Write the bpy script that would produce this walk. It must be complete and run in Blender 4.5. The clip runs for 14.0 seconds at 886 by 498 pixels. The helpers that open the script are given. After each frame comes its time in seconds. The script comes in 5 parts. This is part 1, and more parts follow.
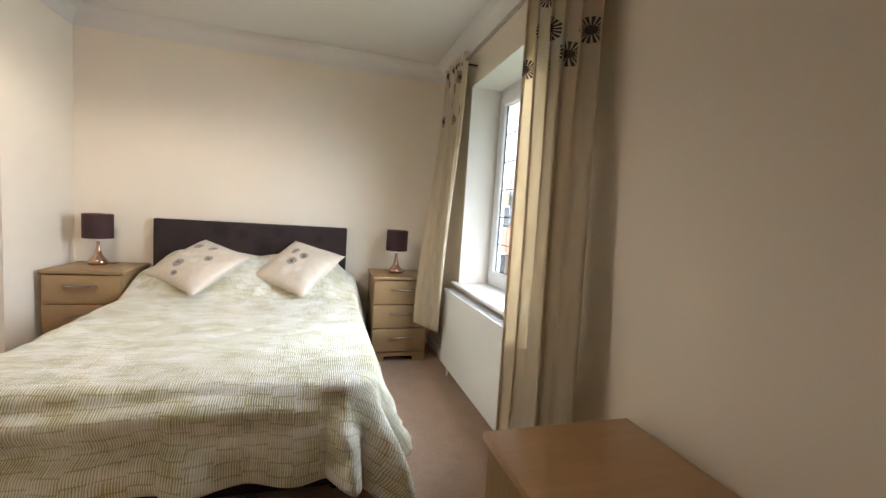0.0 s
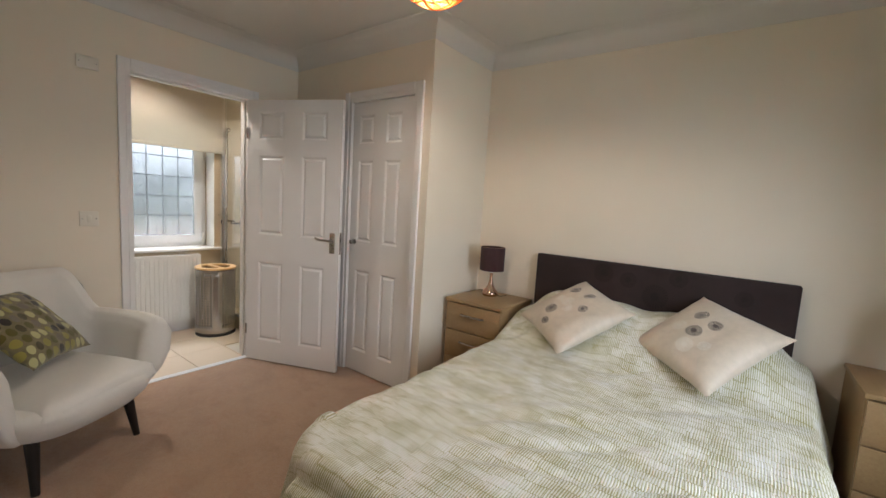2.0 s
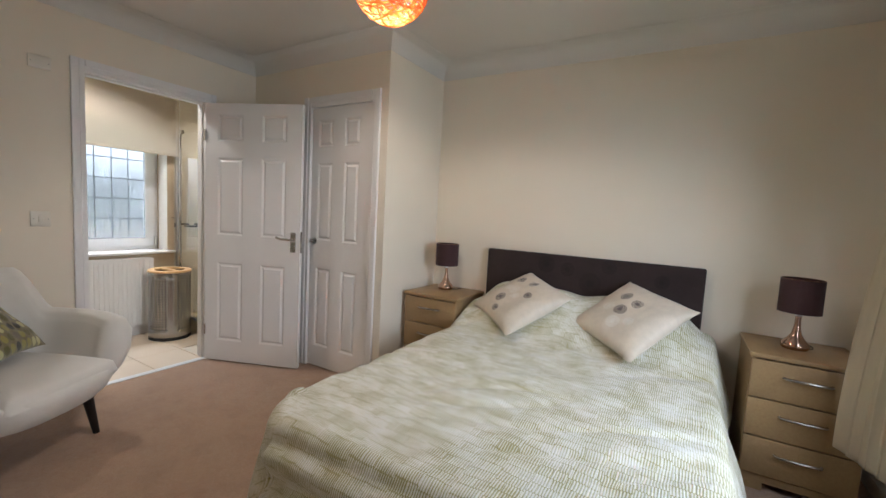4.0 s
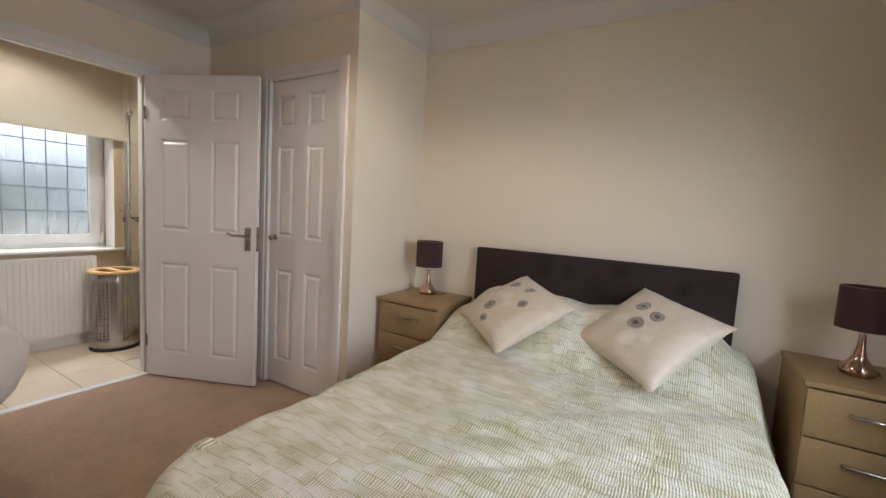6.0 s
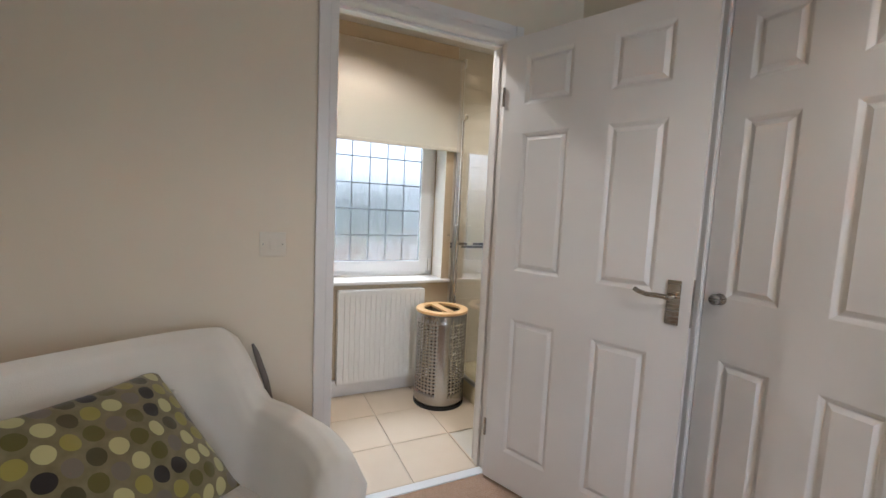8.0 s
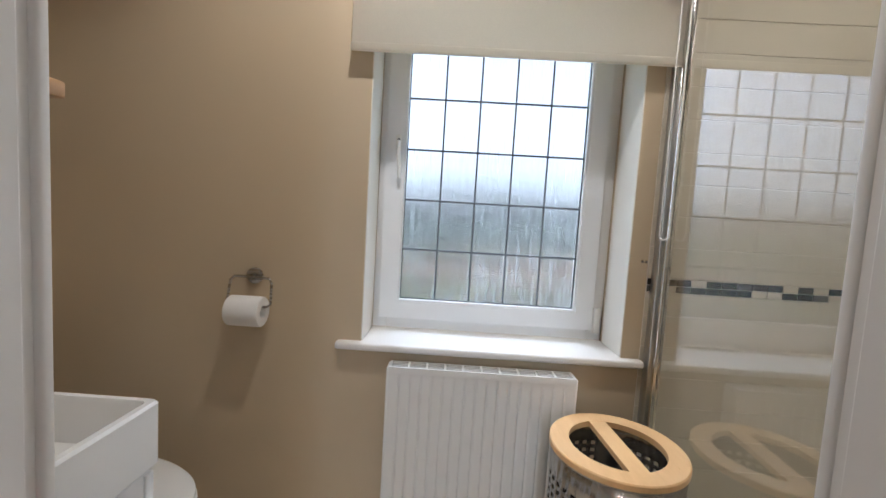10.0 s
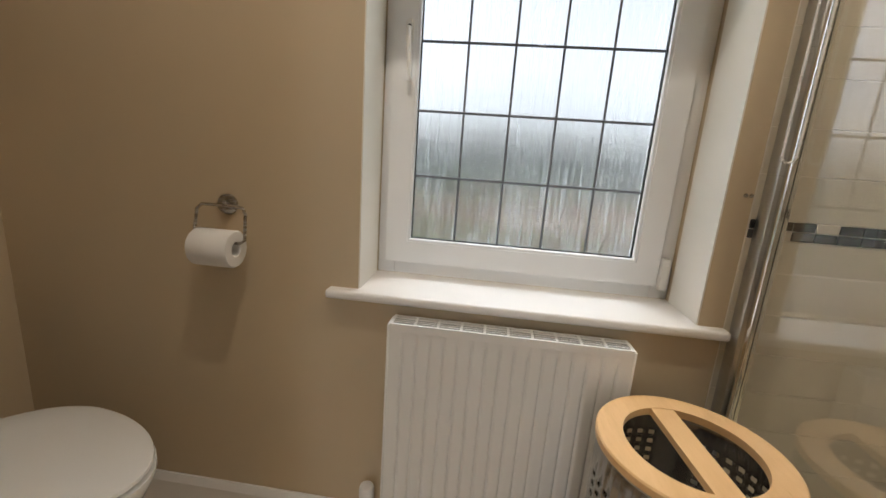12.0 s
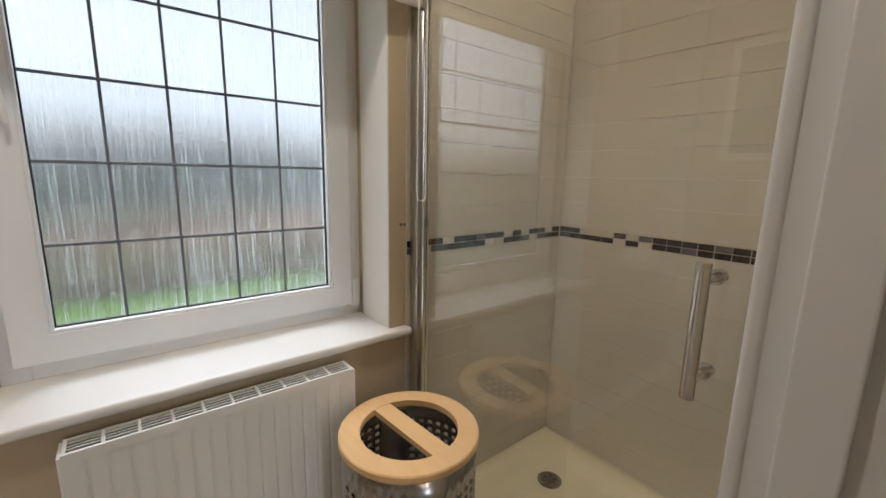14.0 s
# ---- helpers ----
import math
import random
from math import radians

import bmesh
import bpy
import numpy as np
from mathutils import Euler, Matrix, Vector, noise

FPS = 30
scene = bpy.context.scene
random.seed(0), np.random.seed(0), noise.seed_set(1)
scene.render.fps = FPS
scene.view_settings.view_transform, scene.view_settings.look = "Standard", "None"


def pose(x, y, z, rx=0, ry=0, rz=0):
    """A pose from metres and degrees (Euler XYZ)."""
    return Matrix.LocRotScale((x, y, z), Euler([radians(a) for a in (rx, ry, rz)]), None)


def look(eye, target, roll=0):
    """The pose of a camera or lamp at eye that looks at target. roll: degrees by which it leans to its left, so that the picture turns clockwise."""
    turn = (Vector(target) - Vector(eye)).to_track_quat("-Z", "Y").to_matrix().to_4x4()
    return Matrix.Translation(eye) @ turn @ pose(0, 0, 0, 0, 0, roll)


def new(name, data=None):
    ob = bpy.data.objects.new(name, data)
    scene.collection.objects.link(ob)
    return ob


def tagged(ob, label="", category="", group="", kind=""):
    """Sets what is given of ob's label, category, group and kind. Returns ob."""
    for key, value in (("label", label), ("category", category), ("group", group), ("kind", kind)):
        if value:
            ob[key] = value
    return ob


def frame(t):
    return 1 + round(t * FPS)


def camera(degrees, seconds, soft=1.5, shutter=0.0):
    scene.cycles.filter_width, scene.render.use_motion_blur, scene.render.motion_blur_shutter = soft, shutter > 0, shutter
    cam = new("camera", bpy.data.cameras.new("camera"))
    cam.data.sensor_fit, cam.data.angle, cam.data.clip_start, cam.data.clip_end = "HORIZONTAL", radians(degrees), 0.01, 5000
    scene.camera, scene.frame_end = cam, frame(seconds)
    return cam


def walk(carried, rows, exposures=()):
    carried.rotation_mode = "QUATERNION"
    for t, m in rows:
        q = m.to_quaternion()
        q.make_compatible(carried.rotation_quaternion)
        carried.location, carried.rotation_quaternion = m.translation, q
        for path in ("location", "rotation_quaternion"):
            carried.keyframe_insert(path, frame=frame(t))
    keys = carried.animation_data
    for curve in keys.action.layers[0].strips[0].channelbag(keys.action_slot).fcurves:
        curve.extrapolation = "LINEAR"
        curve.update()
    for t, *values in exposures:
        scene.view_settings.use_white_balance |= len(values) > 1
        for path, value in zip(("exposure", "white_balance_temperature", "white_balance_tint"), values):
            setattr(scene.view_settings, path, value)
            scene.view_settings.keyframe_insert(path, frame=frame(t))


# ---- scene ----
cam = camera(94.9, 14.0)
PATH = [
    (0, (3.146, -1.713, 1.178), (3.715, 0.197, 1.012), 3.8),
    (0.5, (3.243, -1.385, 1.221), (3.36, 0.603, 1.038), 3.9),
    (1, (3.251, -1.108, 1.23), (2.874, 0.847, 1.045), 3.9),
    (1.5, (3.131, -0.928, 1.273), (2.337, 0.896, 1.069), 3.8),
    (2, (3.096, -0.875, 1.309), (1.907, 0.719, 1.092), 3.5),
    (2.5, (3.085, -0.888, 1.301), (1.656, 0.496, 1.098), 3.5),
    (3, (3.09, -0.892, 1.278), (1.588, 0.415, 1.091), 3.4),
    (3.5, (3.14, -0.948, 1.272), (1.786, 0.513, 1.094), 3.2),
    (4, (3.218, -1.042, 1.255), (2.2, 0.67, 1.083), 3.1),
    (4.2, (3.262, -1.068, 1.224), (2.394, 0.726, 1.06), 3.1),
    (6.3, (2.968, -0.548, 1.225), (1.891, 1.127, 1.036), 3.5),
    (6.5, (2.791, -0.514, 1.243), (1.548, 1.04, 1.043), 3.5),
    (7, (2.383, -0.404, 1.241), (0.801, 0.801, 1.03), 3.5),
    (7.5, (1.981, -0.37, 1.245), (0.23, 0.577, 1.051), 3.2),
    (7.7, (1.822, -0.341, 1.251), (0.044, 0.554, 1.059), 3.0),
    (9.8, (0.352, 0.327, 1.176), (-1.637, 0.494, 1.045), 3.3),
    (10, (0.254, 0.381, 1.177), (-1.74, 0.337, 1.024), 3.4),
    (10.5, (0.099, 0.42, 1.15), (-1.821, -0.106, 0.958), 3.9),
    (11, (0.054, 0.425, 1.128), (-1.749, -0.367, 0.779), 4.3),
    (11.5, (0.022, 0.44, 1.11), (-1.782, -0.304, 0.669), 4.4),
    (12, (-0.054, 0.422, 1.111), (-1.995, 0.215, 0.675), 4.1),
    (12.5, (-0.091, 0.384, 1.175), (-1.941, 1.005, 0.738), 2.7),
    (13, (-0.09, 0.367, 1.21), (-1.684, 1.487, 0.759), 1.7),
    (13.5, (-0.084, 0.356, 1.214), (-1.583, 1.6, 0.764), 1.2),
    (14, (-0.024, 0.337, 1.223), (-1.562, 1.564, 0.865), 1.1),
]
walk(cam, [(t, look(e, g, r)) for t, e, g, r in PATH], exposures=[(0, 2.4, 5650, 10), (0.5, 2.05, 5500, 10), (1.0, 1.85, 5300, 10), (1.5, 1.68, 5850, 10), (2.5, 1.72, 5550, 10), (4.2, 1.75, 5450, 10), (6.4, 1.65, 5750, 10), (7.7, 1.75, 5450, 10), (9.8, 1.42, 5250, 10), (11, 1.2, 5700, 10), (12, 1.1, 6100, 10), (14, 1.0, 5850, 10)])


# ---- world, sun, lamps ----
world = bpy.data.worlds.new("sky")
scene.world = world
world.use_nodes = True
_sky = world.node_tree.nodes.new("ShaderNodeTexSky")
_sky.sky_type = "NISHITA"
_sky.sun_disc = False
_sky.sun_elevation = radians(38)
_sky.sun_rotation = radians(180)
_sky.air_density, _sky.dust_density, _sky.ozone_density = 1.0, 4.0, 1.0
_bg = world.node_tree.nodes["Background"]
_bg.inputs["Strength"].default_value = 0.15
_soft = world.node_tree.nodes.new("ShaderNodeHueSaturation")
_soft.inputs["Saturation"].default_value = 0.16
world.node_tree.links.new(_sky.outputs[0], _soft.inputs["Color"])
world.node_tree.links.new(_soft.outputs[0], _bg.inputs["Color"])


def lamp(name, kind, energy, colour, m, **more):
    data = bpy.data.lights.new(name, kind)
    data.energy, data.color = energy, colour
    for k, v in more.items():
        if k == "radius":
            data.shadow_soft_size = v
        if k == "angle":
            data.angle = v
        if k == "spot":
            data.spot_size, data.spot_blend = v, 0.4
    ob = new(name, data)
    ob.matrix_world = m
    return ob


lamp("sun", "SUN", 0.5, (1.0, 0.95, 0.88), look((0, -30, 24), (0, 0, 0)), angle=radians(25))
# Added area lamp in the window opening, standing in for the sky's light.
_fill = lamp("window_sky_fill", "AREA", 4.8, (0.93, 0.97, 1.0), look((4.412, 0.19, 1.38), (3.0, 0.45, 0.55)))
_fill.data.shape, _fill.data.size, _fill.data.size_y, _fill.data.spread = "RECTANGLE", 0.56, 1.24, radians(125)
# Unseen area lamp added outdoors, above the bathroom window, to strengthen its daylight.
_fill = lamp("bathroom_sky_fill", "AREA", 10.5, (0.95, 0.98, 1.0), look((-2.0, 0.52, 2.75), (-1.0, 0.50, 0.95)))
_fill.data.shape, _fill.data.size, _fill.data.size_y = "RECTANGLE", 0.84, 0.5
lamp("pendant_bulb", "SPOT", 23.0, (1.0, 0.82, 0.62), pose(2.03, 0.40, 2.235), radius=0.13, spot=radians(156))
lamp("bathroom_downlight_bulb", "SPOT", 13.0, (1.0, 0.87, 0.71), pose(-0.46, 0.22, 2.355), radius=0.04, spot=radians(144))
lamp("shower_downlight_bulb", "SPOT", 5.6, (1.0, 0.85, 0.64), pose(-0.50, 1.40, 2.355), radius=0.04, spot=radians(126))


# ---- materials ----
class Nodes:
    """Short hand for node trees."""

    def __init__(self, name):
        self.mat = bpy.data.materials.new(name)
        self.mat.use_nodes = True
        self.tree = self.mat.node_tree
        self.bsdf = self.tree.nodes["Principled BSDF"]
        self.out = self.tree.nodes["Material Output"]

    def add(self, kind, **inputs):
        node = self.tree.nodes.new(kind)
        for k, v in inputs.items():
            self.plug(node.inputs[k.replace("_", " ")], v)
        return node

    def plug(self, socket, v):
        if isinstance(v, bpy.types.NodeSocket):
            self.tree.links.new(v, socket)
        else:
            socket.default_value = v

    def math(self, op, a, b=0.0, c=0.0):
        node = self.tree.nodes.new("ShaderNodeMath")
        node.operation = op
        for i, v in enumerate((a, b, c)):
            self.plug(node.inputs[i], v)
        return node.outputs[0]

    def coords(self, kind="Object", scale=(1, 1, 1)):
        tc = self.add("ShaderNodeTexCoord")
        mp = self.add("ShaderNodeMapping", Vector=tc.outputs[kind], Scale=scale)
        return mp.outputs[0]

    def noise(self, scale, detail=4.0, rough=0.55, vec=None):
        n = self.add("ShaderNodeTexNoise", Scale=scale, Detail=detail, Roughness=rough)
        self.plug(n.inputs["Vector"], vec if vec is not None else self.coords())
        return n.outputs["Fac"]

    def ramp(self, fac, stops):
        r = self.add("ShaderNodeValToRGB", Fac=fac)
        e = r.color_ramp.elements
        while len(e) < len(stops):
            e.new(0.5)
        for el, (p, c) in zip(e, stops):
            el.position, el.color = p, (*c, 1)
        return r.outputs[0]

    def mix(self, fac, a, b):
        m = self.tree.nodes.new("ShaderNodeMix")
        m.data_type = "RGBA"
        for i, v in ((0, fac), (6, a), (7, b)):
            if isinstance(v, tuple) and len(v) == 3:
                v = (*v, 1)
            self.plug(m.inputs[i], v)
        return m.outputs[2]

    def bump(self, height, strength=0.3, distance=0.002, normal=None):
        b = self.add("ShaderNodeBump", Height=height, Strength=strength, Distance=distance)
        if normal is not None:
            self.plug(b.inputs["Normal"], normal)
        self.plug(self.bsdf.inputs["Normal"], b.outputs[0])
        return b.outputs[0]

    def done(self, colour=None, rough=0.5, metal=0.0, **more):
        if colour is not None:
            if isinstance(colour, tuple) and len(colour) == 3:
                colour = (*colour, 1)
            self.plug(self.bsdf.inputs["Base Color"], colour)
        self.plug(self.bsdf.inputs["Roughness"], rough)
        self.plug(self.bsdf.inputs["Metallic"], metal)
        for k, v in more.items():
            self.plug(self.bsdf.inputs[k.replace("_", " ")], v)
        return self.mat


def tint(c, f):
    return tuple(min(1.0, v * f) for v in c)


def plain(name, c, rough=0.5, metal=0.0, vary=0.08, scale=3.0, grain=120.0, bump=0.15, dist=0.001, **more):
    """A colour with broad blotches, fine grain and a little relief."""
    n = Nodes(name)
    a = n.noise(scale, 3)
    b = n.noise(grain, 4)
    col = n.ramp(a, ((0.3, tint(c, 1 - vary)), (0.7, tint(c, 1 + vary))))
    col = n.mix(n.math("MULTIPLY", b, 0.25), col, tint(c, 1 - 1.6 * vary))
    r = n.math("ADD", n.math("MULTIPLY", a, 0.16), rough - 0.08)
    n.bump(b, bump, dist)
    return n.done(col, r, metal, **more)


def wood(name, light, dark, rough=0.42, along=(1.5, 22, 22), bump=0.08):
    n = Nodes(name)
    v = n.coords("Object", along)
    a = n.noise(3.0, 6, 0.6, v)
    fine = n.noise(14.0, 5, 0.6, v)
    broad = n.noise(1.6, 2)
    f = n.math("ADD", n.math("MULTIPLY", a, 0.6), n.math("MULTIPLY", fine, 0.4))
    col = n.ramp(f, ((0.32, dark), (0.62, light)))
    col = n.mix(n.math("MULTIPLY", broad, 0.35), col, tint(dark, 1.15))
    n.bump(fine, bump, 0.001)
    return n.done(col, n.math("ADD", n.math("MULTIPLY", fine, 0.15), rough - 0.07))


def metal(name, c, rough, brushed=(1, 1, 60)):
    n = Nodes(name)
    a = n.noise(6.0, 4, 0.6, n.coords("Object", brushed))
    return n.done(n.ramp(a, ((0.3, tint(c, 0.86)), (0.7, c))), n.math("ADD", n.math("MULTIPLY", a, 0.14), rough - 0.07), 1.0)


def wall_paint(name, c):
    n = Nodes(name)
    broad = n.noise(0.9, 3)
    roller = n.noise(160.0, 3)
    lumps = n.noise(14.0, 3)
    col = n.ramp(broad, ((0.3, tint(c, 0.95)), (0.7, tint(c, 1.03))))
    h = n.math("ADD", n.math("MULTIPLY", roller, 0.5), n.math("MULTIPLY", lumps, 1.2))
    n.bump(h, 0.22, 0.0012)
    return n.done(col, 0.62)


M = {}
M["wall"] = wall_paint("cream_wall_paint", (0.79, 0.705, 0.572))
M["wall_bath"] = wall_paint("bathroom_wall_paint", (0.57, 0.46, 0.31))
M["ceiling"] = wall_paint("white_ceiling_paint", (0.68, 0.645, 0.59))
M["reveal"] = wall_paint("off_white_reveal_paint", (0.80, 0.765, 0.69))
M["outside"] = plain("render_outside", (0.6, 0.56, 0.5), 0.85)
M["gloss"] = plain("white_gloss_paint", (0.80, 0.775, 0.75), 0.32, vary=0.02, bump=0.12, grain=60.0)
M["upvc"] = plain("white_plastic_frame", (0.83, 0.84, 0.85), 0.3, vary=0.015, bump=0.03)
M["sill"] = plain("white_sill_paint", (0.82, 0.79, 0.75), 0.4, vary=0.012, bump=0.04, grain=90.0)
M["radiator"] = plain("white_radiator_enamel", (0.80, 0.785, 0.75), 0.35, vary=0.02, bump=0.04)
M["ceramic"] = plain("white_glazed_ceramic", (0.84, 0.835, 0.82), 0.1, vary=0.01, bump=0.02, Coat_Weight=0.3)
M["tray"] = plain("cream_shower_tray", (0.80, 0.72, 0.50), 0.22, vary=0.02, bump=0.03)
M["oak"] = wood("light_oak_veneer", (0.345, 0.228, 0.105), (0.262, 0.166, 0.076), along=(22, 1.5, 22))
M["oak_up"] = wood("light_oak_veneer_upright", (0.345, 0.228, 0.105), (0.262, 0.166, 0.076), along=(22, 22, 1.5))
M["oak_desk"] = wood("amber_oak_top", (0.43, 0.255, 0.115), (0.35, 0.195, 0.085), 0.3, (1.2, 16, 16))
M["birch"] = wood("pale_birch_lid", (0.80, 0.52, 0.25), (0.70, 0.43, 0.19), 0.3, (2, 14, 14))
M["shelf_wood"] = wood("honey_pine_board", (0.58, 0.36, 0.17), (0.46, 0.27, 0.12), 0.4, (2, 14, 14))
M["black_wood"] = plain("black_stained_leg", (0.012, 0.010, 0.009), 0.35, vary=0.2)
M["steel"] = metal("brushed_steel", (0.46, 0.435, 0.40), 0.27)
M["bin_steel"] = metal("dark_brushed_bin_steel", (0.48, 0.465, 0.45), 0.22)
M["chrome"] = metal("chrome", (0.80, 0.79, 0.77), 0.08, (1, 1, 1))
M["alu"] = metal("satin_aluminium", (0.60, 0.60, 0.59), 0.3)
M["bronze"] = metal("rose_bronze", (0.55, 0.36, 0.27), 0.14, (1, 1, 1))
M["dark_metal"] = metal("gunmetal_eyelet", (0.09, 0.075, 0.065), 0.35, (1, 1, 1))
M["lead"] = plain("lead_strip", (0.19, 0.20, 0.23), 0.55, 0.2, vary=0.2)
M["black"] = plain("black_rubber", (0.012, 0.012, 0.012), 0.6)
M["white_plastic"] = plain("white_plastic", (0.80, 0.79, 0.76), 0.35, vary=0.01, bump=0.02)
M["cream_plastic"] = plain("aged_cream_plastic", (0.74, 0.685, 0.58), 0.4, vary=0.02, bump=0.02)
M["grey_wood"] = wood("worn_grey_wood", (0.20, 0.175, 0.155), (0.13, 0.11, 0.095), 0.5, (22, 22, 1.5))
M["paper"] = plain("soft_white_paper", (0.85, 0.83, 0.80), 0.9, vary=0.02, bump=0.4, grain=200.0)
M["shade"] = plain("plum_brown_lampshade", (0.046, 0.017, 0.018), 0.85, vary=0.1, bump=0.4, grain=400.0, Sheen_Weight=0.05)
M["divan"] = plain("dark_divan_cloth_and_grille_shade", (0.020, 0.014, 0.012), 0.9, vary=0.15, bump=0.4, grain=300.0)
M["cream_piece"] = plain("cream_shower_tile", (0.60, 0.55, 0.45), 0.16, vary=0.03, bump=0.05, scale=2.0)
M["grout"] = plain("cream_grout", (0.70, 0.65, 0.56), 0.85)
M["mirror_dark"] = plain("smoked_mirror_door", (0.05, 0.048, 0.045), 0.12, vary=0.05, bump=0.0)


def carpet():
    n = Nodes("beige_pile_carpet")
    fine = n.noise(150.0, 6, 0.8)
    mid = n.noise(40.0, 5, 0.65)
    broad = n.noise(2.2, 3)
    col = n.ramp(fine, ((0.30, (0.29, 0.18, 0.11)), (0.66, (0.58, 0.395, 0.265))))
    col = n.mix(n.math("MULTIPLY", broad, 0.45), col, (0.50, 0.325, 0.22))
    col = n.mix(n.math("MULTIPLY", n.math("GREATER_THAN", mid, 0.52), 0.22), col, (0.33, 0.205, 0.135))
    tread = n.noise(7.0, 4, 0.6)
    col = n.mix(n.math("MULTIPLY", n.math("MAXIMUM", n.math("SUBTRACT", tread, 0.46), 0.0), 1.6), col, (0.30, 0.19, 0.125))
    h = n.math("ADD", fine, n.math("MULTIPLY", mid, 0.7))
    n.bump(h, 0.8, 0.006)
    return n.done(col, 0.95, Sheen_Weight=0.25)


def floor_piece():
    n = Nodes("beige_floor_tile")
    info = n.add("ShaderNodeObjectInfo")
    a = n.noise(5.0, 6, 0.65)
    col = n.ramp(a, ((0.3, (0.70, 0.585, 0.445)), (0.7, (0.735, 0.622, 0.482))))
    col = n.mix(n.math("MULTIPLY", info.outputs["Random"], 0.2), col, (0.68, 0.555, 0.41))
    n.bump(n.noise(60.0, 3), 0.06, 0.001)
    return n.done(col, n.math("ADD", n.math("MULTIPLY", a, 0.06), 0.26))


def mosaic_piece():
    n = Nodes("grey_black_mosaic_glass")
    info = n.add("ShaderNodeObjectInfo")
    r = n.add("ShaderNodeValToRGB", Fac=info.outputs["Random"])
    r.color_ramp.interpolation = "CONSTANT"
    e = r.color_ramp.elements
    e[0].position, e[0].color = 0.0, (0.018, 0.016, 0.015, 1)
    e[1].position, e[1].color = 0.34, (0.085, 0.08, 0.075, 1)
    for p, c in ((0.62, (0.13, 0.125, 0.115, 1)), (0.72, (0.022, 0.020, 0.018, 1)), (0.87, (0.62, 0.56, 0.46, 1))):
        el = e.new(p)
        el.color = c
    n.bump(n.noise(90.0), 0.05, 0.001)
    return n.done(r.outputs[0], 0.15)


def flowers(n, spots, u, v, spokes=30.0, size=(1.0, 1.0)):
    """A mask of flower heads: spots of (u, v, radius, part of the head that shows)."""
    total = None
    for fu, fv, fr in spots:
        du, dv = n.math("MULTIPLY", n.math("SUBTRACT", u, fu), size[0]), n.math("MULTIPLY", n.math("SUBTRACT", v, fv), size[1])
        dist = n.math("SQRT", n.math("ADD", n.math("MULTIPLY", du, du), n.math("MULTIPLY", dv, dv)))
        ang = n.math("ARCTAN2", dv, du)
        ray = n.math("GREATER_THAN", n.math("SINE", n.math("MULTIPLY", ang, spokes)), -0.35)
        disc = n.math("LESS_THAN", dist, fr)
        core = n.math("LESS_THAN", dist, fr * 0.35)
        m = n.math("MULTIPLY", disc, n.math("MAXIMUM", ray, core))
        total = m if total is None else n.math("MAXIMUM", total, m)
    return total


def fabric_flowers(name, base, spots, pale, dark=(0.045, 0.026, 0.024), rough=0.6, spokes=24.0, sheen=0.3, light=(0.74, 0.70, 0.62), size=(1.0, 1.0), through_light=0.0):
    n = Nodes(name)
    uv = n.add("ShaderNodeTexCoord").outputs["UV"]
    sep = n.add("ShaderNodeSeparateXYZ", Vector=uv)
    u, v = sep.outputs[0], sep.outputs[1]
    weave = n.noise(500.0, 3)
    slub = n.noise(30.0, 4, 0.6, n.coords("Object", (1, 1, 0.2)))
    col = n.ramp(slub, ((0.3, tint(base, 0.93)), (0.7, tint(base, 1.04))))
    if pale:
        col = n.mix(n.math("MULTIPLY", flowers(n, pale, u, v, spokes, size), 0.7), col, light)
    col = n.mix(n.math("MULTIPLY", flowers(n, spots, u, v, spokes, size), 0.95), col, dark)
    n.bump(n.math("ADD", weave, slub), 0.25, 0.001)
    n.done(col, rough, Sheen_Weight=sheen)
    if through_light:
        t = n.add("ShaderNodeBsdfTranslucent", Color=col)
        mx = n.add("ShaderNodeMixShader", Fac=through_light)
        n.plug(mx.inputs[1], n.bsdf.outputs[0])
        n.plug(mx.inputs[2], t.outputs[0])
        n.tree.links.new(mx.outputs[0], n.out.inputs["Surface"])
    return n.mat


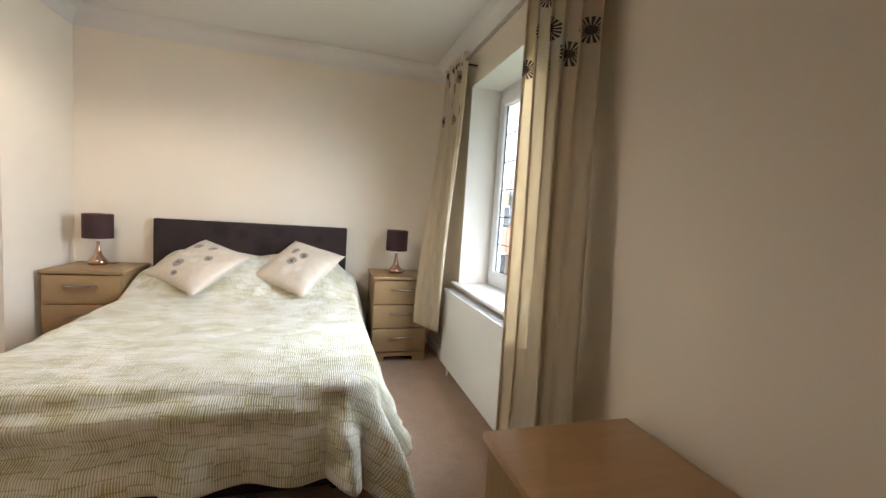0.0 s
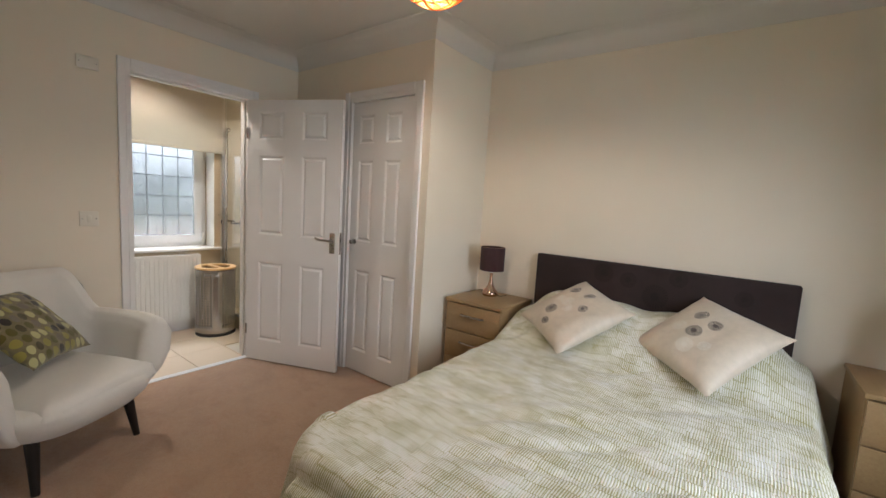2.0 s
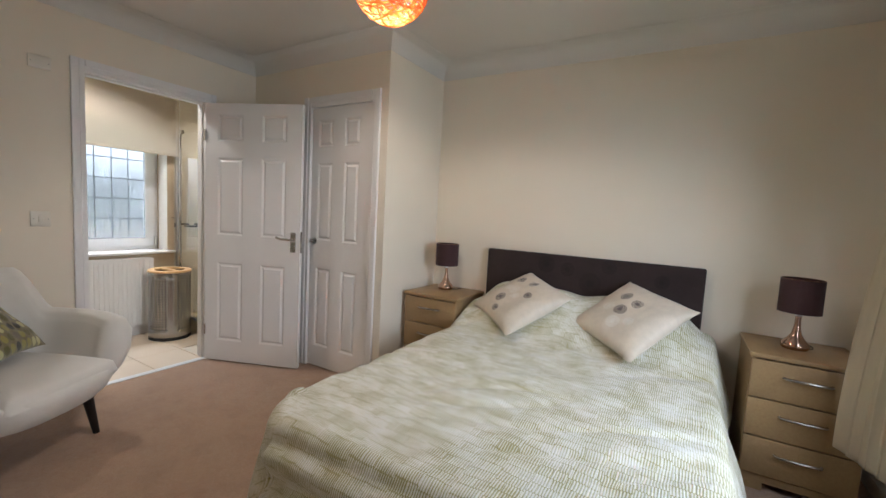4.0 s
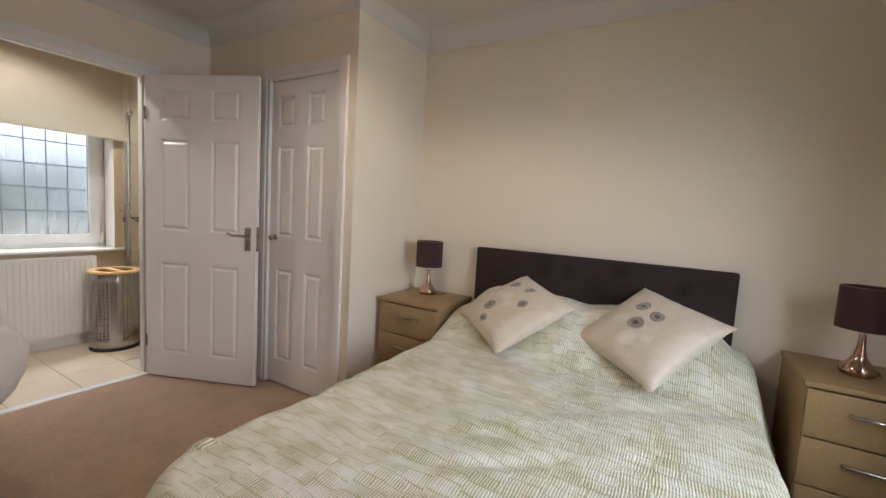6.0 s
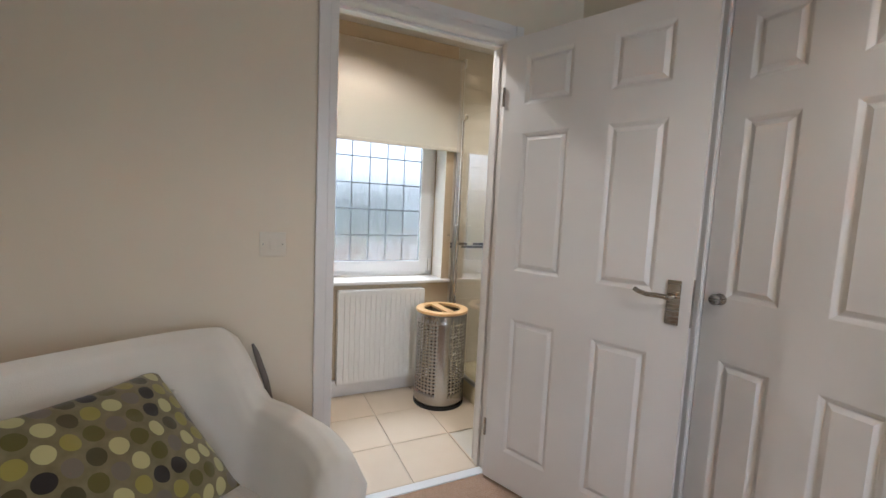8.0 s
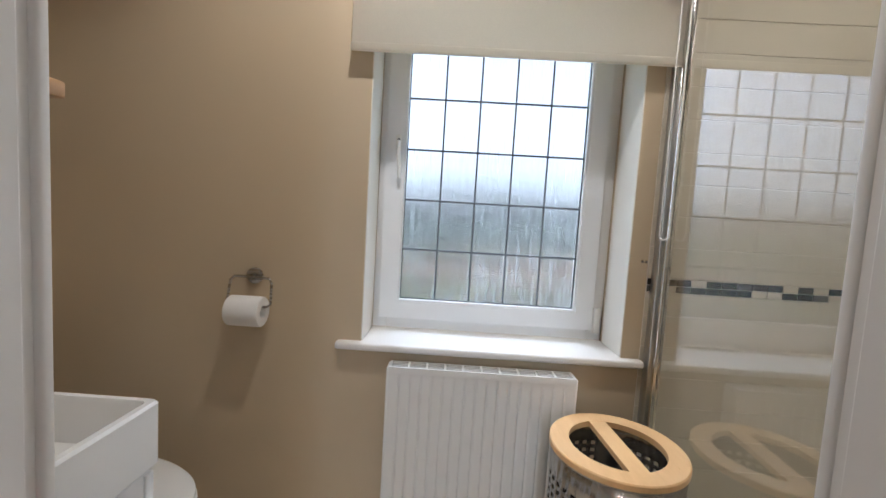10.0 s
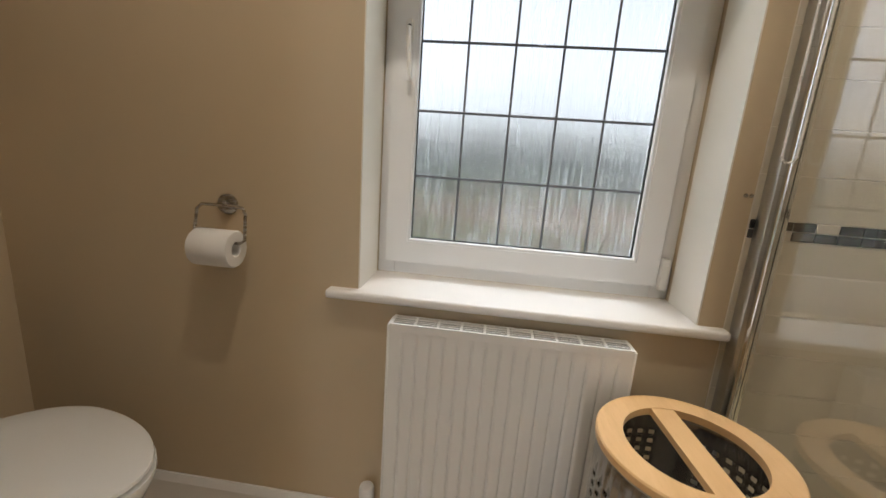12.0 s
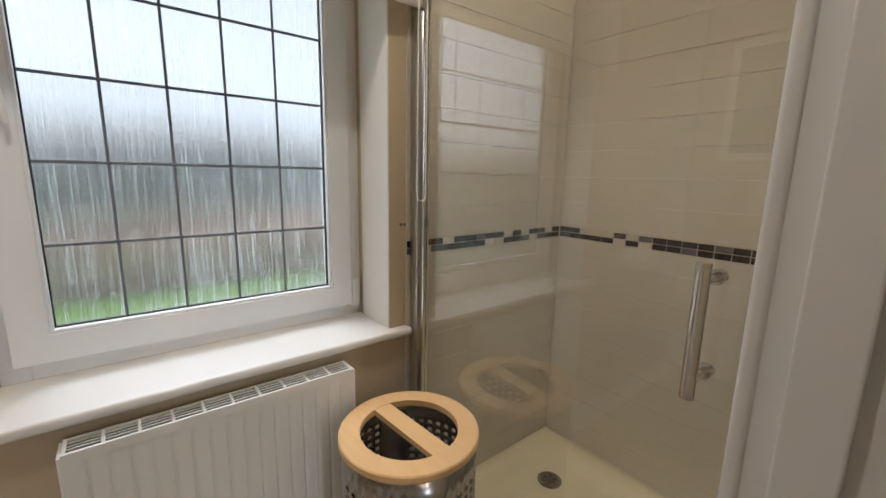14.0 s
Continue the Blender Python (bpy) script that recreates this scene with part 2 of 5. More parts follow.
def dotted():
    n = Nodes("green_dotted_cloth")
    uv = n.add("ShaderNodeTexCoord").outputs["UV"]
    sep = n.add("ShaderNodeSeparateXYZ", Vector=uv)
    u = n.math("MULTIPLY", sep.outputs[0], 10.0)
    v = n.math("MULTIPLY", sep.outputs[1], 8.0)
    row = n.math("FLOOR", v)
    shift = n.math("MULTIPLY", n.math("MODULO", row, 2.0), 0.5)
    us = n.math("ADD", u, shift)
    cell = n.add("ShaderNodeCombineXYZ", X=n.math("FLOOR", us), Y=row)
    du = n.math("SUBTRACT", n.math("FRACT", us), 0.5)
    dv = n.math("SUBTRACT", n.math("FRACT", v), 0.5)
    d = n.math("SQRT", n.math("ADD", n.math("MULTIPLY", du, du), n.math("MULTIPLY", dv, dv)))
    inside = n.math("LESS_THAN", d, 0.41)
    wn = n.add("ShaderNodeTexWhiteNoise", Vector=cell.outputs[0])
    r = n.add("ShaderNodeValToRGB", Fac=wn.outputs["Value"])
    r.color_ramp.interpolation = "CONSTANT"
    e = r.color_ramp.elements
    e[0].position, e[0].color = 0.0, (0.012, 0.008, 0.006, 1)
    e[1].position, e[1].color = 0.14, (0.095, 0.082, 0.012, 1)
    for p, c in ((0.34, (0.27, 0.235, 0.045, 1)), (0.54, (0.46, 0.43, 0.20, 1)), (0.74, (0.15, 0.125, 0.095, 1)), (0.88, (0.055, 0.045, 0.012, 1))):
        e.new(p).color = c
    base = n.ramp(n.noise(30.0), ((0.3, (0.135, 0.110, 0.045)), (0.7, (0.20, 0.165, 0.085))))
    n.bump(n.math("ADD", n.noise(500.0), inside), 0.3, 0.001)
    return n.done(n.mix(inside, base, r.outputs[0]), 0.8, Sheen_Weight=0.3)


def spread_cloth():
    """Woven cloth: short pale ribs along the bed, in staggered blocks, on an olive ground."""
    n = Nodes("pale_green_ribbed_spread")
    tc = n.add("ShaderNodeTexCoord").outputs["UV"]
    warp = n.add("ShaderNodeTexNoise", Scale=9.0, Detail=3.0, Vector=tc)
    moved = n.add("ShaderNodeVectorMath")
    moved.operation = "MULTIPLY_ADD"
    n.plug(moved.inputs[0], warp.outputs["Color"])
    moved.inputs[1].default_value = (0.006, 0.022, 0)
    n.plug(moved.inputs[2], tc)
    sep = n.add("ShaderNodeSeparateXYZ", Vector=moved.outputs[0])
    u, v = sep.outputs[0], sep.outputs[1]

    def white(x, y):
        return n.add("ShaderNodeTexWhiteNoise", Vector=n.add("ShaderNodeCombineXYZ", X=x, Y=y).outputs[0]).outputs["Value"]

    def blotch(su, sv, detail=3):
        return n.noise(1.0, detail, 0.6, n.add("ShaderNodeMapping", Vector=tc, Scale=(su, sv, 1)).outputs[0])

    # rows of ribs, stepped from one broad column to the next
    lift = white(n.math("FLOOR", n.math("MULTIPLY", u, 26.0)), 3.3)
    vv = n.math("ADD", n.math("MULTIPLY", v, 52.0), n.math("MULTIPLY", lift, 2.0))
    row = n.math("FLOOR", vv)
    along = n.math("FRACT", vv)
    cell_u = n.math("FLOOR", n.math("ADD", n.math("MULTIPLY", u, 46.0), n.math("MULTIPLY", white(7.7, row), 9.0)))
    tone = white(cell_u, row)
    wob = blotch(60.0, 60.0, 2)
    phase = n.math("ADD", n.math("MULTIPLY", u, 2 * math.pi * 270.0), n.math("ADD", n.math("MULTIPLY", tone, 6.28), n.math("MULTIPLY", wob, 3.2)))
    rib = n.math("ADD", n.math("MULTIPLY", n.math("SINE", phase), 0.5), 0.5)
    gap = n.math("MULTIPLY", n.math("MINIMUM", n.math("MULTIPLY", n.math("MINIMUM", along, n.math("SUBTRACT", 1.0, along)), 11.0), 1.0), 0.40)
    patch, broad = blotch(15.0, 24.0, 4), blotch(2.4, 3.2)
    level = n.math("ADD", n.math("MULTIPLY", tone, 0.15), n.math("MULTIPLY", patch, 1.60))
    level = n.math("ADD", level, n.math("MULTIPLY", broad, 0.35))
    f = n.math("ADD", n.math("MULTIPLY", rib, 0.68), n.math("ADD", gap, n.math("SUBTRACT", level, 1.20)))
    col = n.ramp(f, ((0.10, (0.375, 0.34, 0.13)), (0.36, (0.53, 0.495, 0.275)), (0.62, (0.78, 0.755, 0.64)), (1.0, (0.88, 0.87, 0.81))))
    pucker = n.noise(1.0, 3, 0.6, n.add("ShaderNodeMapping", Vector=moved.outputs[0], Scale=(7.0, 30.0, 1)).outputs[0])
    n.bump(n.math("ADD", n.math("MULTIPLY", rib, 0.45), n.math("ADD", n.math("MULTIPLY", pucker, 2.4), n.noise(14.0, 3))), 0.6, 0.006)
    return n.done(col, n.math("SUBTRACT", 0.58, n.math("MULTIPLY", patch, 0.3)), Sheen_Weight=0.25)


def headboard_cloth():
    spots = ((0.325, 0.205, 0.042), (0.62, 0.222, 0.034), (0.54, 0.135, 0.050), (0.70, 0.115, 0.042), (0.43, 0.190, 0.034), (0.84, 0.18, 0.03))
    n = Nodes("dark_brown_patterned_suede")
    tc = n.add("ShaderNodeTexCoord").outputs["UV"]
    sep = n.add("ShaderNodeSeparateXYZ", Vector=tc)
    u, v = sep.outputs[0], sep.outputs[1]
    m = flowers(n, spots, u, v, 26.0)
    a = n.noise(6.0, 4)
    col = n.ramp(a, ((0.3, (0.024, 0.014, 0.0125)), (0.7, (0.038, 0.022, 0.020))))
    col = n.mix(n.math("MULTIPLY", m, 0.8), col, (0.011, 0.006, 0.006))
    n.bump(n.noise(500.0), 0.3, 0.001)
    return n.done(col, 0.9, Sheen_Weight=0.02)


def clear_glass(name, rough=0.0, ior=1.45):
    n = Nodes(name)
    return n.done((1, 1, 1), rough, Transmission_Weight=1.0, IOR=ior)


def rain_glass():
    """Clear glass wet with condensation: runs, and small drops between them."""
    n = Nodes("wet_window_glass")
    runs = n.noise(2.2, 4, 0.6, n.coords("Object", (95, 95, 2.6)))
    broad = n.noise(1.2, 2, 0.5, n.coords("Object", (4, 4, 3)))
    drops = n.add("ShaderNodeTexVoronoi", Scale=1.0, Vector=n.coords("Object", (110, 110, 80)))
    dot = n.math("MULTIPLY", n.math("LESS_THAN", drops.outputs["Distance"], 0.22), n.math("GREATER_THAN", broad, 0.52))
    n.bump(n.math("ADD", runs, n.math("MULTIPLY", dot, 0.25)), 0.55, 0.006)
    n.done((0.97, 0.985, 1.0), 0.10, Transmission_Weight=1.0, IOR=1.30)
    t = n.add("ShaderNodeBsdfTranslucent", Color=(0.9, 0.93, 0.97, 1))
    streak = n.math("MULTIPLY", n.math("SUBTRACT", n.math("ADD", runs, n.math("MULTIPLY", broad, 0.25)), 0.60), 1.3)
    mx = n.add("ShaderNodeMixShader", Fac=n.math("MINIMUM", n.math("MAXIMUM", streak, 0.03), 0.30))
    n.plug(mx.inputs[1], n.bsdf.outputs[0])
    n.plug(mx.inputs[2], t.outputs[0])
    n.tree.links.new(mx.outputs[0], n.out.inputs["Surface"])
    return n.mat


def translucent(name, c, share=0.5, rough=0.8, grain=500.0):
    n = Nodes(name)
    a = n.noise(grain, 3)
    col = n.ramp(a, ((0.3, tint(c, 0.93)), (0.7, c)))
    n.plug(n.bsdf.inputs["Base Color"], col)
    n.plug(n.bsdf.inputs["Roughness"], rough)
    t = n.add("ShaderNodeBsdfTranslucent", Color=col)
    mx = n.add("ShaderNodeMixShader", Fac=share)
    n.plug(mx.inputs[1], n.bsdf.outputs[0])
    n.plug(mx.inputs[2], t.outputs[0])
    n.tree.links.new(mx.outputs[0], n.out.inputs["Surface"])
    return n.mat


def glow(name, c, strength):
    n = Nodes(name)
    return n.done(c, 0.4, Emission_Color=(*c, 1), Emission_Strength=strength)


M["carpet"] = carpet()
M["floor_piece"] = floor_piece()
M["mosaic"] = mosaic_piece()
M["dots"] = dotted()
M["spread"] = spread_cloth()
M["headboard"] = headboard_cloth()
M["glass"] = clear_glass("window_glass")
M["rain"] = rain_glass()
M["shower_glass"] = clear_glass("clear_shower_glass", 0.0, 1.6)
M["blind"] = translucent("cream_blind_cloth", (0.88, 0.83, 0.74), 0.65)
M["rattan"] = translucent("orange_rattan_strip", (0.72, 0.27, 0.04), 0.5, 0.5, 60.0)
M["bulb"] = glow("warm_bulb", (1.0, 0.72, 0.40), 12.0)
M["chair_cloth"] = plain("cream_chair_cloth", (0.72, 0.68, 0.615), 0.9, vary=0.045, bump=0.7, grain=380.0, scale=5.0, Sheen_Weight=0.3)
M["cushion"] = fabric_flowers("cream_cushion_satin", (0.64, 0.55, 0.43),
                              ((0.26, 0.72, 0.072), (0.52, 0.76, 0.068), (0.68, 0.56, 0.058), (0.40, 0.30, 0.075), (0.50, 0.14, 0.05), (0.08, 0.60, 0.03)),
                              ((0.42, 0.52, 0.08), (0.30, 0.50, 0.06), (0.54, 0.44, 0.06)), rough=0.45)
M["cushion_b"] = fabric_flowers("cream_cushion_satin_second", (0.64, 0.55, 0.43),
                                ((0.34, 0.66, 0.07), (0.54, 0.62, 0.065), (0.46, 0.44, 0.075)),
                                ((0.30, 0.42, 0.07), (0.52, 0.26, 0.08), (0.66, 0.36, 0.06)), rough=0.45)
M["curtain"] = fabric_flowers("cream_curtain_satin", (0.74, 0.65, 0.49),
                              ((0.30, 0.93, 0.036), (0.62, 0.90, 0.040), (0.20, 0.86, 0.038), (0.50, 0.84, 0.042), (0.86, 0.87, 0.040), (0.76, 0.93, 0.038), (0.08, 0.80, 0.036), (0.93, 0.80, 0.038), (0.44, 0.77, 0.040), (0.70, 0.78, 0.038)),
                              ((0.40, 0.91, 0.05), (0.55, 0.82, 0.05), (0.68, 0.79, 0.05), (0.25, 0.82, 0.05)), rough=0.5, spokes=18.0, size=(0.75, 1.7), through_light=0.42)


# ---- mesh helpers ----
def cuboid(bm, x0, x1, y0, y1, z0, z1):
    vs = [bm.verts.new((x, y, z)) for z in (z0, z1) for y in (y0, y1) for x in (x0, x1)]
    for f in ((0, 2, 3, 1), (4, 5, 7, 6), (0, 1, 5, 4), (2, 6, 7, 3), (0, 4, 6, 2), (1, 3, 7, 5)):
        bm.faces.new([vs[i] for i in f])
    return vs


def box(x0, x1, y0, y1, z0, z1, bevel=0.0, seg=2):
    bm = bmesh.new()
    cuboid(bm, x0, x1, y0, y1, z0, z1)
    if bevel:
        bmesh.ops.bevel(bm, geom=bm.edges[:], offset=bevel, segments=seg, affect="EDGES", profile=0.5)
    return bm


def boxes(*list_of):
    bm = bmesh.new()
    for b in list_of:
        cuboid(bm, *b)
    return bm


def lathe(profile, seg=32, cap=True):
    """A turned body from (radius, height) pairs."""
    bm = bmesh.new()
    rings = []
    for r, z in profile:
        rings.append([bm.verts.new((r * math.cos(2 * math.pi * i / seg), r * math.sin(2 * math.pi * i / seg), z)) for i in range(seg)])
    for a, b in zip(rings, rings[1:]):
        for i in range(seg):
            bm.faces.new((a[i], a[(i + 1) % seg], b[(i + 1) % seg], b[i]))
    if cap:
        bm.faces.new(list(reversed(rings[0])))
        bm.faces.new(rings[-1])
    return bm


def tube(points, r, seg=10, closed=False, bm=None):
    """A round bar along points."""
    bm = bm or bmesh.new()
    pts = [Vector(p) for p in points]
    rings = []
    n = len(pts)
    up = Vector((0, 0, 1))
    for i, p in enumerate(pts):
        a = pts[(i - 1) % n] if closed or i else p
        b = pts[(i + 1) % n] if closed or i < n - 1 else p
        d = (b - a).normalized()
        if abs(d.dot(up)) > 0.95:
            up = Vector((1, 0, 0)) if abs(d.x) < 0.9 else Vector((0, 1, 0))
        s = d.cross(up).normalized()
        t = s.cross(d).normalized()
        up = t
        rings.append([bm.verts.new(p + r * (math.cos(2 * math.pi * k / seg) * s + math.sin(2 * math.pi * k / seg) * t)) for k in range(seg)])
    for i in range(n if closed else n - 1):
        a, b = rings[i], rings[(i + 1) % n]
        for k in range(seg):
            bm.faces.new((a[k], a[(k + 1) % seg], b[(k + 1) % seg], b[k]))
    if not closed:
        bm.faces.new(list(reversed(rings[0])))
        bm.faces.new(rings[-1])
    return bm


def grid(nu, nv, fn, close_u=False):
    """A sheet from fn(u, v), both 0 to 1, with matching UVs."""
    bm = bmesh.new()
    uvl = bm.loops.layers.uv.new("UVMap")
    vs = [[bm.verts.new(fn(i / nu, j / nv)) for j in range(nv + 1)] for i in range(nu if close_u else nu + 1)]
    for i in range(nu):
        for j in range(nv):
            i2 = (i + 1) % nu if close_u else i + 1
            f = bm.faces.new((vs[i][j], vs[i2][j], vs[i2][j + 1], vs[i][j + 1]))
            for loop, (a, b) in zip(f.loops, ((i, j), (i + 1, j), (i + 1, j + 1), (i, j + 1))):
                loop[uvl].uv = (a / nu, b / nv)
    return bm


def mesh_of(name, bm, material, smooth=None):
    bmesh.ops.recalc_face_normals(bm, faces=bm.faces[:])
    me = bpy.data.meshes.new(name)
    bm.to_mesh(me)
    bm.free()
    if material is not None:
        me.materials.append(material)
    if smooth:
        me.shade_smooth()
        me.set_sharp_from_angle(angle=radians(smooth))
    return me


def solo(name, bm, material, label="", category="", kind="", group="", smooth=None, m=None):
    ob = new(name, mesh_of(name, bm, material, smooth))
    if m is not None:
        ob.matrix_world = m
    return tagged(ob, label, category, group, kind)


def thing(name, m, label, category, group="", kind=""):
    ob = new(name)
    ob.empty_display_size = 0.1
    ob.matrix_world = m
    return tagged(ob, label, category, group, kind)


def part(name, bm, material, parent, label="", smooth=None, m=None):
    ob = new(name, mesh_of(name, bm, material, smooth))
    ob.parent = parent
    if m is not None:
        ob.matrix_local = m
    return tagged(ob, label)


def smooth_step(a, b, x):
    t = max(0.0, min(1.0, (x - a) / (b - a)))
    return t * t * (3 - 2 * t)


# ---- the large structure ----
EX, NY, SY, CX, CY, AX = 4.12, 1.83, -0.955, 1.436, 1.145, 2.64   # bedroom planes
BX, BS, BN = -1.03, -0.93, 1.755                                  # bathroom planes
TOP = 2.43


def structure(name, bm, material, label, smooth=None):
    return solo(name, bm, material, label, kind="structure", smooth=smooth)


structure("floor", boxes((0.0, 4.42, -2.6, 1.95, -0.12, 0.0)), M["carpet"], "beige-pink short pile bedroom carpet")
floor_bath = structure("floor_bathroom", boxes((-1.03, 0.0, -0.93, 1.755, -0.12, -0.006)), M["grout"], "bathroom floor with beige ceramic tiles")
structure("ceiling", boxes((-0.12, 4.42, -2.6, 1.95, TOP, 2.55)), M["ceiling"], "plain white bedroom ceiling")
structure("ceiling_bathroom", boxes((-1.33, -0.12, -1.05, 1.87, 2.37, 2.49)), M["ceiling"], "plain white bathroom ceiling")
# the wall between bedroom and bathroom, one leaf of paint on each side
wall_w = structure("wall_west", boxes((-0.06, 0, -1.05, -0.03, 0, TOP), (-0.06, 0, 0.765, 1.95, 0, TOP), (-0.06, 0, -0.03, 0.765, 2.03, TOP)), M["wall"], "cream painted bedroom wall with a doorway")
structure("wall_west_bathroom_side", boxes((-0.12, -0.06, -1.05, -0.03, 0, TOP), (-0.12, -0.06, 0.765, 1.95, 0, TOP), (-0.12, -0.06, -0.03, 0.765, 2.03, TOP)), M["wall_bath"], "beige painted bathroom wall with a doorway")
structure("wall_cupboard_front", boxes((0, 0.67, CY, CY + 0.1, 0, TOP), (1.33, CX, CY, CY + 0.1, 0, TOP), (0.67, 1.33, CY, CY + 0.1, 2.03, TOP)), M["wall"], "cream wall of the built-in cupboard")
structure("wall_cupboard_side", boxes((CX - 0.1, CX, CY + 0.1, NY, 0, TOP)), M["wall"], "cream side wall of the built-in cupboard")
structure("wall_north", boxes((0, 4.42, NY, 1.95, 0, TOP)), M["wall"], "cream painted wall behind the bed")
structure("wall_east", boxes((EX, 4.42, -2.6, -0.15, 0, TOP), (EX, 4.42, 1.095, NY, 0, TOP), (EX, 4.42, -0.15, 1.095, 0, 0.661), (EX, 4.42, -0.15, 1.095, 2.10, TOP)), M["wall"], "cream painted wall with the bedroom window")
structure("wall_south", boxes((0, AX, SY - 0.1, SY, 0, TOP)), M["wall"], "cream painted wall behind the armchair")
structure("wall_alcove_side", boxes((AX - 0.1, AX, -2.6, SY - 0.1, 0, TOP)), M["wall"], "cream painted wall of the entrance alcove")
structure("wall_alcove_back", boxes((AX, EX, -2.6, -2.5, 0, TOP)), M["wall"], "cream painted wall closing the alcove")
wall_bw = structure("wall_bathroom_west", boxes((-1.33, BX, -1.05, 0.104, 0, 2.37), (-1.33, BX, 0.94, 1.87, 0, 2.37), (-1.33, BX, 0.104, 0.94, 0, 0.745), (-1.33, BX, 0.104, 0.94, 1.886, 2.37)), M["wall_bath"], "beige painted bathroom wall with the window")
structure("wall_bathroom_south", boxes((BX, -0.12, -1.05, BS, 0, 2.37)), M["wall_bath"], "beige painted bathroom wall behind the toilet")
wall_bn = structure("wall_bathroom_north", boxes((BX, -0.12, BN, 1.87, 0, 2.37)), M["grout"], "bathroom wall with cream tiles in the shower")


structure("trim_reveal_bathroom", boxes((-1.192, BX - 0.001, 0.104, 0.1075, 0.766, 1.886), (-1.192, BX - 0.001, 0.9365, 0.94, 0.766, 1.886), (-1.192, BX - 0.001, 0.1075, 0.9365, 1.8825, 1.886)), M["reveal"], "off-white painted reveal round the bathroom window")
structure("trim_reveal_bedroom", boxes((EX + 0.001, 4.344, 1.0915, 1.095, 0.691, 2.10), (EX + 0.001, 4.344, -0.15, -0.1465, 0.691, 2.10), (EX + 0.001, 4.344, -0.1465, 1.0915, 2.0965, 2.10)), M["reveal"], "off-white painted reveal round the bedroom window")


def offset_loop(loop, d):
    out = []
    n = len(loop)
    for i in range(n):
        p, q, r = Vector(loop[i - 1]), Vector(loop[i]), Vector(loop[(i + 1) % n])
        a, b = (q - p).normalized(), (r - q).normalized()
        out.append(q + d * (Vector((-a.y, a.x)) + Vector((-b.y, b.x))))
    return out


ROOM = [(0, SY), (AX, SY), (AX, -2.5), (EX, -2.5), (EX, NY), (CX, NY), (CX, CY), (0, CY)]


def loft_loops(loop, profile):
    bm = bmesh.new()
    rings = []
    for d, z in profile:
        rings.append([bm.verts.new((p.x, p.y, z)) for p in offset_loop(loop, d)])
    n = len(loop)
    for a, b in zip(rings, rings[1:]):
        for i in range(n):
            bm.faces.new((a[i], a[(i + 1) % n], b[(i + 1) % n], b[i]))
    return bm


_cove = [(0.0012, 2.314), (0.004, 2.316)] + [(0.007 + 0.105 * (1 - math.cos(a)), 2.318 + 0.105 * math.sin(a)) for a in [radians(9 * k) for k in range(1, 11)]] + [(0.118, 2.4285)]
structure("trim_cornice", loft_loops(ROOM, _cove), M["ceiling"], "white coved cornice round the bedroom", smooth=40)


def skirting(name, x0, y0, x1, y1, nx, ny, h=0.1, t=0.016):
    """A skirting board along a wall whose face looks to (nx, ny)."""
    bm = bmesh.new()
    prof = [(0, 0), (t, 0), (t, h * 0.8), (t * 0.75, h * 0.88), (t * 0.4, h), (0, h)]
    ends = []
    for x, y in ((x0, y0), (x1, y1)):
        ends.append([bm.verts.new((x + nx * a, y + ny * a, b)) for a, b in prof])
    for i in range(len(prof)):
        j = (i + 1) % len(prof)
        bm.faces.new((ends[0][i], ends[0][j], ends[1][j], ends[1][i]))
    bm.faces.new(ends[0])
    bm.faces.new(list(reversed(ends[1])))
    structure(name, bm, M["gloss"], "white painted skirting board")


skirting("baseboard", 0.001, SY + 0.017, 0.001, -0.085, 1, 0)
skirting("baseboard_2", 0.0, SY + 0.001, AX, SY + 0.001, 0, 1)
skirting("baseboard_3", CX + 0.001, CY, CX + 0.001, NY - 0.017, 1, 0)
skirting("baseboard_4", CX + 0.02, NY - 0.001, EX - 0.017, NY - 0.001, 0, -1)
skirting("baseboard_5", EX - 0.001, -2.48, EX - 0.001, NY - 0.02, -1, 0)
skirting("baseboard_6", BX + 0.001, BS + 0.017, BX + 0.001, 1.01, 1, 0, 0.11)
skirting("baseboard_7", BX, BS + 0.001, -0.12, BS + 0.001, 0, 1, 0.11)
structure("trim_threshold", box(-0.035, 0.012, 0.0, 0.735, -0.004, 0.006, 0.002), M["upvc"], "white threshold strip in the bathroom doorway")


